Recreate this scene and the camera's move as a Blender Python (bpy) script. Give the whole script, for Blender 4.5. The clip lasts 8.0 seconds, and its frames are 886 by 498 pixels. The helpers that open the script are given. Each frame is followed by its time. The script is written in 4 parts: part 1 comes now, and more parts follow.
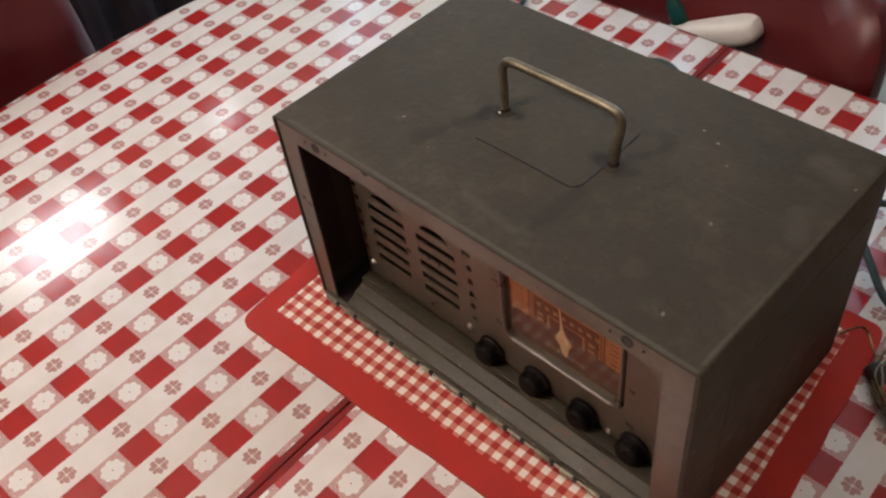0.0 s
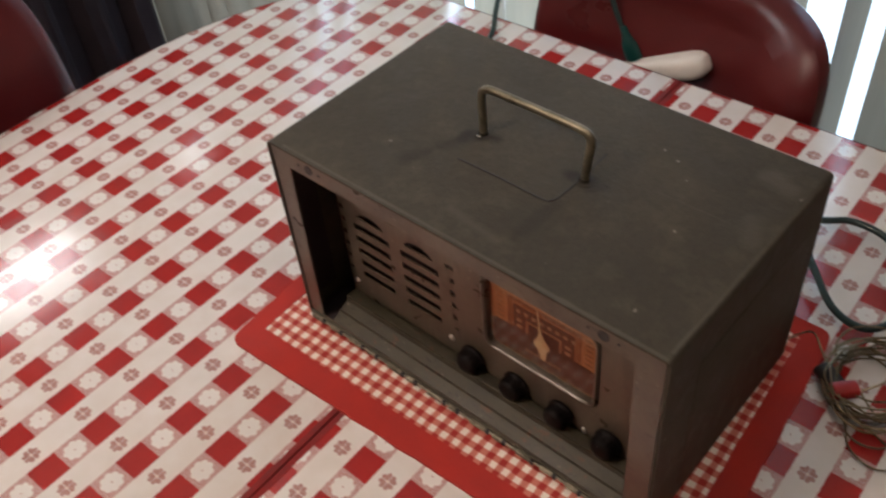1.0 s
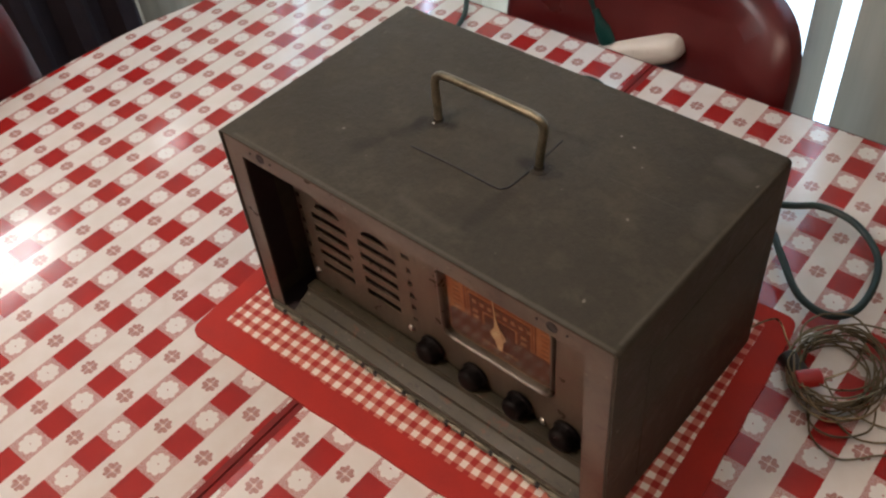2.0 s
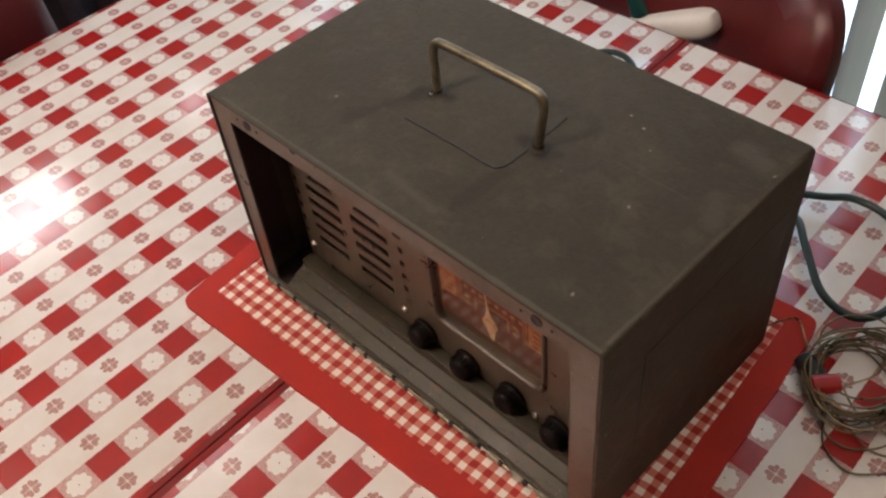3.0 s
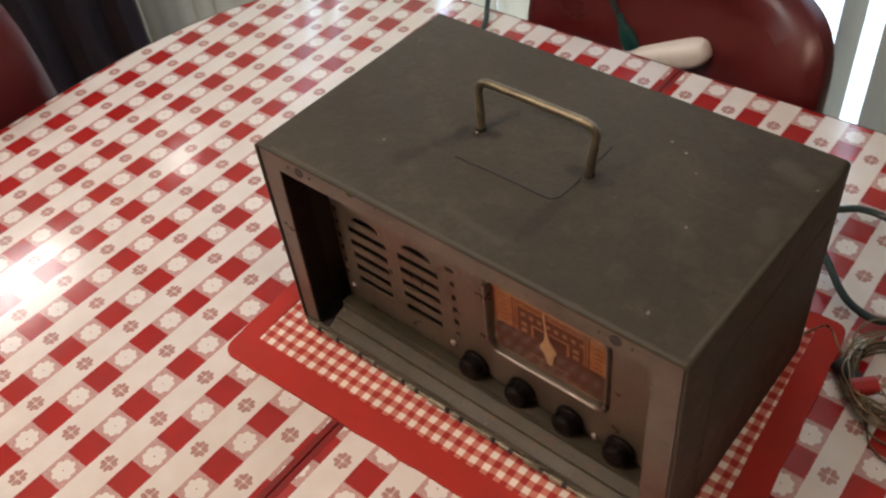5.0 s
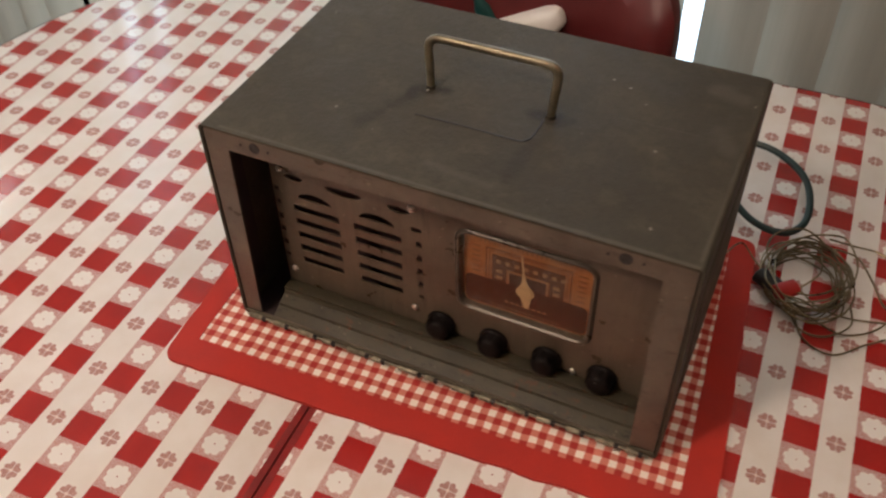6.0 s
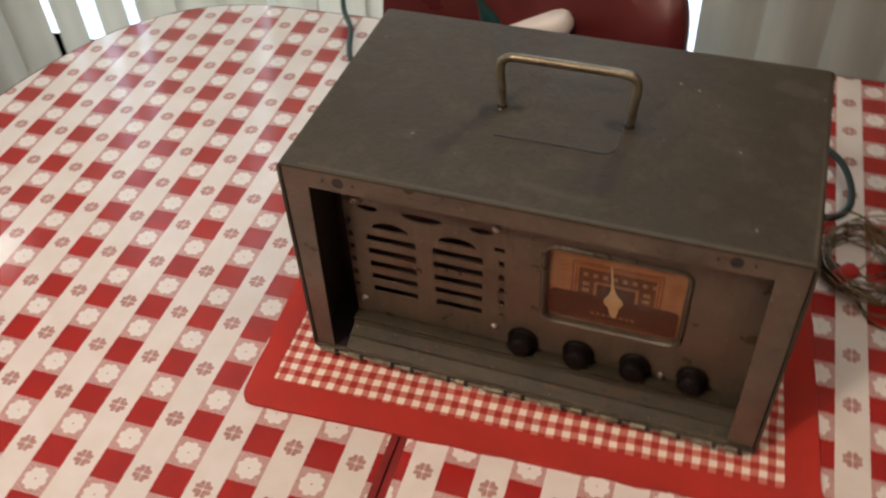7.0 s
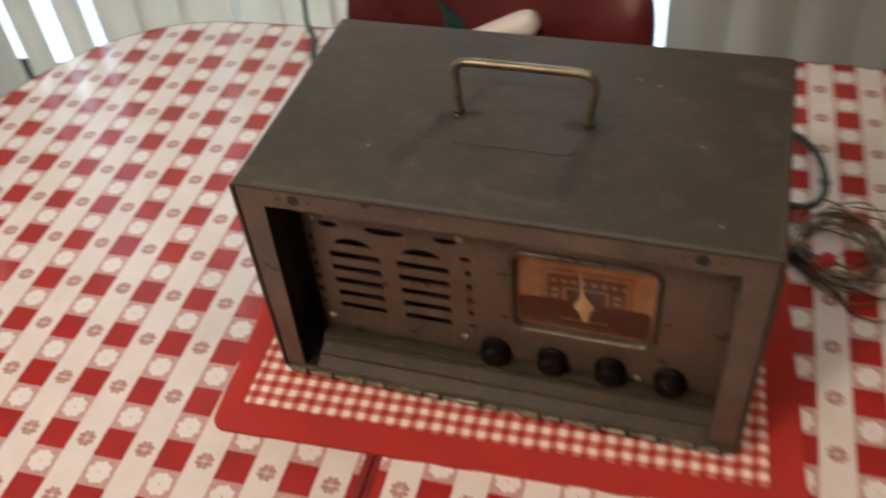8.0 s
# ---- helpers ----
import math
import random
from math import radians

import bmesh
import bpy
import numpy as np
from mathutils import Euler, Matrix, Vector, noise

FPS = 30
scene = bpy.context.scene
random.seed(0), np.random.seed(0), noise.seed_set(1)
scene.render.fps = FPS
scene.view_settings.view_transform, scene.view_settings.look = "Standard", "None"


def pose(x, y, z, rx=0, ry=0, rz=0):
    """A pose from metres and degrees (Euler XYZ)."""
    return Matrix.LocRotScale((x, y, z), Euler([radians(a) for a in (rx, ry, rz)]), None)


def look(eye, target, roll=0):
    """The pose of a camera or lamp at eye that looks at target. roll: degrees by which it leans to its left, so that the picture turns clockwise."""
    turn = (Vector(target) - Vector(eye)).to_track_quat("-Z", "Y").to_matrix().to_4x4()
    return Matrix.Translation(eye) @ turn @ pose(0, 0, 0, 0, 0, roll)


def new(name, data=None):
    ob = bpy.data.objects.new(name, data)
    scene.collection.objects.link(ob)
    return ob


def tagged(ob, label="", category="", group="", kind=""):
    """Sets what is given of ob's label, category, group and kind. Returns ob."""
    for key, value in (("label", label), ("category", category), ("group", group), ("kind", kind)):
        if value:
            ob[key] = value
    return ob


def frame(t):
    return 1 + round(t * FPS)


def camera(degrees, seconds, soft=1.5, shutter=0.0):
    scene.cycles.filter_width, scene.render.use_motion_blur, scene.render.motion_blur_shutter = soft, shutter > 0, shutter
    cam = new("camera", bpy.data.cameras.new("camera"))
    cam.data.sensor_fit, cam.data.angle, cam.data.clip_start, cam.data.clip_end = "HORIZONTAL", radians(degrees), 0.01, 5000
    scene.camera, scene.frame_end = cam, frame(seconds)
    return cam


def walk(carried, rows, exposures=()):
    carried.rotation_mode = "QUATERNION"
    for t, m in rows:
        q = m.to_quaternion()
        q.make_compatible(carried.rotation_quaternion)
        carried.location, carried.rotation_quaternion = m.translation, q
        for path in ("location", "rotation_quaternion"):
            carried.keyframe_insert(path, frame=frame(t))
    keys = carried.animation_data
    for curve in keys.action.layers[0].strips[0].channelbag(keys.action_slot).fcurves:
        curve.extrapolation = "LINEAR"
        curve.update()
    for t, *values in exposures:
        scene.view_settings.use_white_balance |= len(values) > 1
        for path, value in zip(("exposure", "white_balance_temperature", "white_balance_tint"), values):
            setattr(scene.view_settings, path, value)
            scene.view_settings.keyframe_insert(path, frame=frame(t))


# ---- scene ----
cam = camera(51.3, 8.0, soft=2.2, shutter=0.65)
PATH = [
    (0, (0.4360, -0.1830, 0.6490), (-0.4614, 0.5666, -0.5850), -8.50),
    (0.2, (0.4354, -0.1986, 0.6494), (-0.4549, 0.5744, -0.5753), -7.52),
    (0.5, (0.4390, -0.2240, 0.6700), (-0.4526, 0.5750, -0.5369), -7.60),
    (0.7, (0.4472, -0.2314, 0.6772), (-0.4515, 0.5862, -0.5118), -7.64),
    (1, (0.4570, -0.2380, 0.6740), (-0.4133, 0.6145, -0.5117), -6.10),
    (1.2, (0.4604, -0.2304, 0.6702), (-0.3889, 0.6221, -0.5306), -6.22),
    (1.5, (0.4670, -0.2250, 0.6710), (-0.3762, 0.6344, -0.5292), -6.20),
    (3, (0.4770, -0.1560, 0.6360), (-0.4126, 0.5977, -0.6011), -7.00),
    (3.2, (0.4744, -0.1508, 0.6324), (-0.4171, 0.5926, -0.6096), -7.06),
    (3.5, (0.4810, -0.1450, 0.6420), (-0.4260, 0.5869, -0.5956), -7.90),
    (3.7, (0.4816, -0.1488, 0.6426), (-0.4340, 0.5946, -0.5817), -8.22),
    (4, (0.4850, -0.1500, 0.6520), (-0.4393, 0.6036, -0.5595), -9.50),
    (4.2, (0.4850, -0.1540, 0.6560), (-0.4405, 0.6202, -0.5415), -9.50),
    (5.3, (0.4040, -0.2510, 0.6530), (-0.3584, 0.6874, -0.5421), -5.30),
    (5.5, (0.3810, -0.2770, 0.6470), (-0.2775, 0.7426, -0.5433), -3.90),
    (5.7, (0.3522, -0.3180, 0.6480), (-0.2199, 0.7502, -0.5443), -2.52),
    (6, (0.3280, -0.3270, 0.6340), (-0.1990, 0.7602, -0.5620), -1.50),
    (6.2, (0.2832, -0.3178, 0.6258), (-0.1920, 0.7701, -0.5911), -0.20),
    (6.5, (0.2600, -0.3100, 0.6160), (-0.2543, 0.7729, -0.5893), -1.30),
    (6.7, (0.2346, -0.3220, 0.6332), (-0.2417, 0.7759, -0.5742), -0.62),
    (7, (0.2240, -0.3540, 0.6460), (-0.2129, 0.7706, -0.5517), -3.40),
    (7.2, (0.2150, -0.3700, 0.6480), (-0.1608, 0.7718, -0.5541), -3.10),
    (7.5, (0.2170, -0.3870, 0.6500), (-0.0923, 0.7882, -0.5388), -2.70),
    (7.7, (0.2206, -0.3854, 0.6538), (-0.0759, 0.7939, -0.5342), -2.76),
    (8, (0.2420, -0.3320, 0.6360), (-0.1888, 0.8016, -0.5554), -6.20),
]
walk(cam, [(t, look(eye, target, roll)) for t, eye, target, roll in PATH],
     exposures=((0, 0.0, 5900, 11), (0.5, -0.15, 5950, 11), (1.0, -0.23, 6050, 12), (1.5, -0.2, 6100, 12), (3.0, 0.02, 6150, 12), (4.2, 0.05, 6200, 12), (5.5, -0.06, 6450, 13), (8, -0.06, 6500, 13)))

# ---- light: the table top lies at z = 0, the floor at -0.75 ----
FLOOR, CEIL = -0.75, 1.65
world = bpy.data.worlds.new("world")
world.use_nodes = True
scene.world = world
sky = world.node_tree.nodes.new("ShaderNodeTexSky")
sky.sky_type, sky.sun_disc = "NISHITA", False
sky.sun_elevation, sky.sun_rotation = radians(40), radians(200)
world.node_tree.links.new(sky.outputs[0], world.node_tree.nodes["Background"].inputs[0])
world.node_tree.nodes["Background"].inputs[1].default_value = 0.10


def lamp(name, kind, m, energy, colour, size, size_y=None):
    data = bpy.data.lights.new(name, kind)
    data.energy, data.color = energy, colour
    if kind == "AREA":
        data.shape, data.size, data.size_y = "RECTANGLE", size, size_y or size
    else:
        data.shadow_soft_size = size
    ob = new(name, data)
    ob.matrix_world = m
    return ob


# ceiling lamp behind the viewer's left shoulder, an added fill light, and daylight in the two windows
lamp("ceiling_light", "POINT", pose(-0.48, -0.95, 1.53), 52, (1.0, 0.775, 0.60), 0.11)
# fill without a known fixture, added to lift the radio's right side and table
lamp("right_side_fill", "POINT", pose(0.72, 0.06, 1.53), 9.5, (1.0, 0.82, 0.67), 0.10)
lamp("rear_window_daylight", "AREA", look((-0.54, 1.24, 0.35), (-0.54, 0.0, 0.2)), 40, (0.62, 0.82, 1.0), 0.94, 1.9)
lamp("side_window_daylight", "AREA", look((-1.72, 0.045, 1.02), (0.0, 0.045, 0.3)), 6.3, (1.0, 0.96, 0.90), 0.38, 0.32)
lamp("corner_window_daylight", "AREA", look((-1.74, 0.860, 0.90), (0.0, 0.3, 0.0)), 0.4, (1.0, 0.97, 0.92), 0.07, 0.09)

# ---- materials ----


class Graph:
    """Short hand for shader nodes."""

    def __init__(self, name, rough=0.5, metal=0.0):
        self.mat = bpy.data.materials.new(name)
        self.mat.use_nodes = True
        self.tree = self.mat.node_tree
        self.bsdf = self.tree.nodes["Principled BSDF"]
        self.bsdf.inputs["Roughness"].default_value = rough
        self.bsdf.inputs["Metallic"].default_value = metal

    def plug(self, socket, value):
        if isinstance(value, bpy.types.NodeSocket):
            self.tree.links.new(value, socket)
        elif isinstance(value, (tuple, list)) and len(value) == 3 and socket.type == "RGBA":
            socket.default_value = (*value, 1)
        else:
            socket.default_value = value

    def math(self, op, a, b=0.0, c=0.0):
        n = self.tree.nodes.new("ShaderNodeMath")
        n.operation = op
        for s, v in zip(n.inputs, (a, b, c)):
            self.plug(s, v)
        return n.outputs[0]

    def mix(self, f, a, b):
        n = self.tree.nodes.new("ShaderNodeMix")
        n.data_type = "RGBA"
        self.plug(n.inputs[0], f)
        self.plug(n.inputs[6], a)
        self.plug(n.inputs[7], b)
        return n.outputs[2]

    def coords(self):
        return self.tree.nodes.new("ShaderNodeTexCoord").outputs["Object"]

    def xyz(self, v):
        n = self.tree.nodes.new("ShaderNodeSeparateXYZ")
        self.plug(n.inputs[0], v)
        return n.outputs

    def stretch(self, v, scale):
        n = self.tree.nodes.new("ShaderNodeMapping")
        self.plug(n.inputs[0], v)
        n.inputs["Scale"].default_value = scale
        return n.outputs[0]

    def noise(self, v, scale, detail=3.0, rough=0.55):
        n = self.tree.nodes.new("ShaderNodeTexNoise")
        self.plug(n.inputs["Vector"], v)
        n.inputs["Scale"].default_value, n.inputs["Detail"].default_value, n.inputs["Roughness"].default_value = scale, detail, rough
        return n.outputs[0]

    def ramp(self, f, lo, hi, a=0.0, b=1.0):
        n = self.tree.nodes.new("ShaderNodeMapRange")
        self.plug(n.inputs[0], f)
        for k, v in zip((1, 2, 3, 4), (lo, hi, a, b)):
            n.inputs[k].default_value = v
        return n.outputs[0]

    def bump(self, h, strength, distance):
        n = self.tree.nodes.new("ShaderNodeBump")
        n.inputs["Strength"].default_value, n.inputs["Distance"].default_value = strength, distance
        self.plug(n.inputs["Height"], h)
        self.plug(self.bsdf.inputs["Normal"], n.outputs[0])

    def base(self, c):
        self.plug(self.bsdf.inputs["Base Color"], c)

    def rough(self, r):
        self.plug(self.bsdf.inputs["Roughness"], r)


def worn(name, dark, light, rough=0.5, metal=0.0, scale=9.0, grain=220.0, bump=0.12, dist=0.0006, gloss=0.12):
    """Two-scale mottled surface: blotches, fine grain and a little relief."""
    g = Graph(name, rough, metal)
    v = g.coords()
    blot, fine = g.noise(v, scale, 4), g.noise(v, grain, 2)
    g.base(g.mix(g.ramp(g.math("ADD", g.math("MULTIPLY", blot, 0.75), g.math("MULTIPLY", fine, 0.25)), 0.32, 0.68), dark, light))
    g.rough(g.ramp(blot, 0.3, 0.7, max(0.03, rough - gloss), min(1.0, rough + gloss)))
    if bump:
        g.bump(fine, bump, dist)
    return g.mat


def grimy(name, dark, light, rough, metal, stretch, rust):
    """Old enamel with drawn-out dirt streaks, rust freckles and worn paint."""
    g = Graph(name, rough, metal)
    v = g.coords()
    blot, fine = g.noise(v, 24, 4, 0.6), g.noise(v, 420, 2)
    run = g.noise(g.stretch(v, stretch), 1.0, 4, 0.65)
    c = g.mix(g.ramp(g.math("ADD", g.math("MULTIPLY", blot, 0.55), g.math("MULTIPLY", run, 0.45)), 0.34, 0.66), dark, light)
    c = g.mix(g.math("MULTIPLY", g.ramp(run, 0.60, 0.70), 0.5), c, [k * 0.45 for k in dark])
    c = g.mix(g.math("MULTIPLY", g.ramp(g.noise(v, 95, 3, 0.7), 0.60, 0.68), rust), c, (0.090, 0.038, 0.016))
    c = g.mix(g.math("MULTIPLY", g.ramp(g.noise(v, 150, 2), 0.70, 0.74), 0.5), c, (0.24, 0.21, 0.16))
    # chips through to dark primer, drawn out along the metal
    c = g.mix(g.math("MULTIPLY", g.ramp(g.noise(g.stretch(v, (70, 190, 190)), 1.0, 4, 0.7), 0.60, 0.66), rust), c, (0.014, 0.011, 0.008))
    g.base(c)
    g.rough(g.ramp(blot, 0.3, 0.7, rough - 0.1, rough + 0.12))
    g.bump(g.math("ADD", g.math("MULTIPLY", fine, 0.5), blot), 0.25, 0.0005)
    return g.mat


PITCH = 0.055     # repeat of the printed check
SEAM = 0.0262     # joint between the two leaves of the table
RED, WHITE, PINK = (0.41, 0.020, 0.017), (0.84, 0.81, 0.78), (0.50, 0.29, 0.26)


def printed_check():
    """Red and white printed check: red squares, pink squares with a white flower, white bands with a clover."""
    g = Graph("printed_check", 0.16)
    v = g.coords()
    x, y, _ = g.xyz(v)
    # the print of the right leaf is cut a little askew of the left one
    leaf = g.math("GREATER_THAN", x, SEAM)
    y = g.math("SUBTRACT", y, g.math("MULTIPLY", leaf, g.math("SUBTRACT", 0.0088, g.math("ADD", g.math("MULTIPLY", x, 0.0280), g.math("MULTIPLY", y, 0.0115)))))
    x = g.math("SUBTRACT", x, g.math("MULTIPLY", leaf, g.math("SUBTRACT", 0.0008, g.math("MULTIPLY", x, 0.0150))))
    wob = g.noise(v, 260, 2)
    u = g.math("DIVIDE", g.math("ADD", x, g.math("MULTIPLY", g.math("SUBTRACT", wob, 0.5), 0.0012)), PITCH)
    w = g.math("DIVIDE", g.math("ADD", y, g.math("MULTIPLY", g.math("SUBTRACT", g.noise(v, 230, 2), 0.5), 0.0012)), PITCH)
    du = g.math("SUBTRACT", u, g.math("ROUND", u))
    dw = g.math("SUBTRACT", w, g.math("ROUND", w))
    column = g.math("GREATER_THAN", g.math("ABSOLUTE", du), 0.25)
    row = g.math("LESS_THAN", g.math("ABSOLUTE", dw), 0.25)

    def bloom(a, b, radius, low, turn):
        r = g.math("SQRT", g.math("ADD", g.math("MULTIPLY", a, a), g.math("MULTIPLY", b, b)))
        ang = g.math("ADD", g.math("ARCTAN2", b, a), turn)
        lobes = g.math("ABSOLUTE", g.math("COSINE", g.math("MULTIPLY", ang, 4.0)))
        edge = g.math("MULTIPLY", g.math("ADD", g.math("MULTIPLY", lobes, 1 - low), low), radius)
        return g.math("LESS_THAN", r, edge), r

    # four heart-shaped leaves parted by pale gaps
    clover, rc = bloom(du, dw, 0.150, 0.76, math.pi / 8)
    parted = g.math("GREATER_THAN", g.math("MINIMUM", g.math("ABSOLUTE", du), g.math("ABSOLUTE", dw)), 0.005)
    clover = g.math("MULTIPLY", clover, parted)
    fu = g.math("SUBTRACT", g.math("FRACT", u), 0.5)
    fw = g.math("SUBTRACT", g.math("FRACT", w), 0.5)
    flower, rf = bloom(fu, fw, 0.195, 0.82, 0.2)
    speck = g.noise(v, 900, 2, 0.7)
    blot = g.noise(v, 26, 4)
    # stippled pink ground, denser towards the edges of its square
    pink = g.mix(g.ramp(speck, 0.40, 0.60), RED, WHITE)
    pink = g.mix(0.55, pink, PINK)
    heart = g.mix(g.math("LESS_THAN", rf, 0.012), WHITE, (0.35, 0.05, 0.05))
    pink = g.mix(flower, pink, heart)
    rose = g.mix(g.ramp(speck, 0.40, 0.62), (0.33, 0.125, 0.112), (0.60, 0.40, 0.36))
    rose = g.mix(g.math("LESS_THAN", rc, 0.030), rose, (0.70, 0.50, 0.46))
    band = g.mix(clover, g.mix(g.ramp(blot, 0.35, 0.7), WHITE, (0.77, 0.72, 0.67)), rose)
    red = g.mix(g.ramp(blot, 0.3, 0.7), RED, (0.33, 0.015, 0.014))
    g.base(g.mix(column, band, g.mix(row, pink, red)))
    g.rough(g.ramp(blot, 0.3, 0.7, 0.15, 0.25))
    g.bsdf.inputs["Specular IOR Level"].default_value = 0.72
    g.bump(g.noise(v, 14, 3), 0.05, 0.004)
    return g.mat


def gingham():
    """Woven gingham with a half-inch repeat."""
    g = Graph("gingham", 0.85)
    v = g.coords()
    x, y, _ = g.xyz(v)
    wob = g.math("MULTIPLY", g.math("SUBTRACT", g.noise(v, 40, 2), 0.5), 0.0035)
    bands = []
    for c in (x, y):
        f = g.math("FRACT", g.math("DIVIDE", g.math("ADD", c, wob), 0.0129))
        bands.append(g.ramp(g.math("ABSOLUTE", g.math("SUBTRACT", f, 0.5)), 0.225, 0.275))
    both = g.math("MULTIPLY", g.math("ADD", bands[0], bands[1]), 0.5)
    thread = g.noise(g.stretch(v, (1, 1, 1)), 1400, 2)
    c = g.mix(g.ramp(both, 0.0, 0.5), (0.95, 0.87, 0.79), (0.64, 0.225, 0.165))
    c = g.mix(g.ramp(both, 0.5, 1.0), c, (0.42, 0.029, 0.021))
    g.base(g.mix(g.math("MULTIPLY", g.ramp(thread, 0.35, 0.7), 0.10), c, (0.2, 0.02, 0.02)))
    g.bump(thread, 0.5, 0.0006)
    return g.mat


def translucent(name, dark, light, share):
    g = Graph(name, 0.6)
    v = g.coords()
    col = g.mix(g.ramp(g.noise(g.stretch(v, (30, 30, 1.5)), 1.0, 4), 0.35, 0.65), dark, light)
    g.base(col)
    tr = g.tree.nodes.new("ShaderNodeBsdfTranslucent")
    g.plug(tr.inputs[0], col)
    mx = g.tree.nodes.new("ShaderNodeMixShader")
    mx.inputs[0].default_value = share
    g.tree.links.new(g.bsdf.outputs[0], mx.inputs[1])
    g.tree.links.new(tr.outputs[0], mx.inputs[2])
    g.tree.links.new(mx.outputs[0], g.tree.nodes["Material Output"].inputs[0])
    g.bump(g.noise(v, 500, 2), 0.1, 0.0004)
    return g.mat


def wrinkle_paint():
    """Grey-green military wrinkle enamel with scuffs, dust specks and small chips."""
    g = Graph("wrinkle_paint", 0.55)
    v = g.coords()
    big, mid, fine = g.noise(v, 5, 4), g.noise(v, 38, 4, 0.6), g.noise(v, 620, 2)
    c = g.mix(g.ramp(big, 0.3, 0.7), (0.045, 0.039, 0.0275), (0.069, 0.060, 0.0425))
    c = g.mix(g.math("MULTIPLY", g.ramp(mid, 0.50, 0.75), 0.45), c, (0.116, 0.107, 0.080))
    c = g.mix(g.math("MULTIPLY", g.ramp(g.noise(v, 230, 3, 0.7), 0.45, 0.72), 0.40), c, (0.030, 0.027, 0.020))
    c = g.mix(g.math("MULTIPLY", g.ramp(g.noise(v, 75, 2), 0.735, 0.77), 0.6), c, (0.30, 0.28, 0.23))
    c = g.mix(g.math("MULTIPLY", g.ramp(g.noise(g.stretch(v, (2, 60, 60)), 1.6, 3), 0.70, 0.76), 0.10), c, (0.2, 0.19, 0.16))
    x, y, z = g.xyz(v)
    on_lid = g.math("GREATER_THAN", z, 0.2265)

    def streak(ax, ay, bx, by, wide):
        """Ragged rubbed streak between two points of the lid."""
        dx, dy = bx - ax, by - ay
        ll = dx * dx + dy * dy
        px, py = g.math("SUBTRACT", x, ax), g.math("SUBTRACT", y, ay)
        t = g.math("DIVIDE", g.math("ADD", g.math("MULTIPLY", px, dx), g.math("MULTIPLY", py, dy)), ll)
        t = g.math("MINIMUM", g.math("MAXIMUM", t, 0.0), 1.0)
        qx, qy = g.math("SUBTRACT", px, g.math("MULTIPLY", t, dx)), g.math("SUBTRACT", py, g.math("MULTIPLY", t, dy))
        d = g.math("SQRT", g.math("ADD", g.math("MULTIPLY", qx, qx), g.math("MULTIPLY", qy, qy)))
        d = g.math("ADD", d, g.math("MULTIPLY", g.math("SUBTRACT", mid, 0.5), wide * 1.6))
        return g.math("MULTIPLY", on_lid, g.ramp(d, wide * 0.2, wide, 1.0, 0.0))

    dark, stain, pale, speck = (0.026, 0.022, 0.015), (0.018, 0.014, 0.009), (0.125, 0.117, 0.092), (0.40, 0.38, 0.33)
    for seg, tone, share in (((0.058, 0.198, 0.034, 0.142, 0.011), dark, 0.60), ((0.160, 0.168, 0.157, 0.122, 0.008), dark, 0.50),
                             ((0.064, 0.200, 0.076, 0.203, 0.009), stain, 0.85), ((0.150, 0.202, 0.163, 0.203, 0.009), stain, 0.85),
                             ((0.052, 0.196, 0.0535, 0.188, 0.007), stain, 0.7), ((0.170, 0.196, 0.178, 0.204, 0.005), dark, 0.6),
                             ((0.268, 0.285, 0.287, 0.280, 0.012), pale, 0.32), ((0.283, 0.235, 0.290, 0.215, 0.009), pale, 0.2), ((0.100, 0.118, 0.150, 0.112, 0.006), pale, 0.25),
                             ((-0.060, 0.095, 0.300, 0.093, 0.0022), pale, 0.55), ((0.300, 0.100, 0.303, 0.300, 0.0022), pale, 0.5),
                             ((0.205, 0.262, 0.2055, 0.262, 0.0016), speck, 0.8), ((0.190, 0.268, 0.1905, 0.268, 0.0013), speck, 0.8), ((0.222, 0.246, 0.2225, 0.246, 0.0012), speck, 0.7)):
        c = g.mix(g.math("MULTIPLY", streak(*seg), share), c, tone)
    g.base(c)
    g.rough(g.ramp(mid, 0.3, 0.7, 0.50, 0.70))
    g.bsdf.inputs["Specular IOR Level"].default_value = 0.25
    g.bump(g.math("ADD", fine, g.math("MULTIPLY", g.noise(v, 130, 3, 0.6), 1.4)), 0.55, 0.0009)
    return g.mat


def dial_paper():
    """Aged amber dial paper: tan scale band above, dark brown field below."""
    g = Graph("dial_paper", 0.6)
    v = g.coords()
    blot = g.noise(v, 60, 4)
    g.base(g.mix(g.ramp(blot, 0.3, 0.7), (0.23, 0.094, 0.030), (0.32, 0.148, 0.052)))
    return g.mat


M_CHECK, M_GINGHAM, M_PAINT = printed_check(), gingham(), wrinkle_paint()
M_FLANGE = grimy("scuffed_flange_paint", (0.068, 0.054, 0.041), (0.158, 0.127, 0.099), 0.36, 0.2, (20, 20, 20), 0.35)
M_PANEL = grimy("panel_enamel", (0.078, 0.062, 0.044), (0.142, 0.114, 0.082), 0.34, 0.2, (60, 60, 8), 0.16)
# near-black for the speaker cloth and the sheets that darken the recess
M_INSIDE = worn("black_cloth_and_shade", (0.016, 0.0095, 0.0115), (0.030, 0.019, 0.022), 0.7)
M_LEDGE = grimy("worn_ledge_paint", (0.029, 0.0255, 0.0150), (0.064, 0.0560, 0.0340), 0.50, 0.08, (30, 90, 90), 0.8)
M_LEAF = grimy("rusty_hinge_leaf", (0.050, 0.046, 0.030), (0.125, 0.114, 0.078), 0.5, 0.2, (45, 45, 90), 0.7)
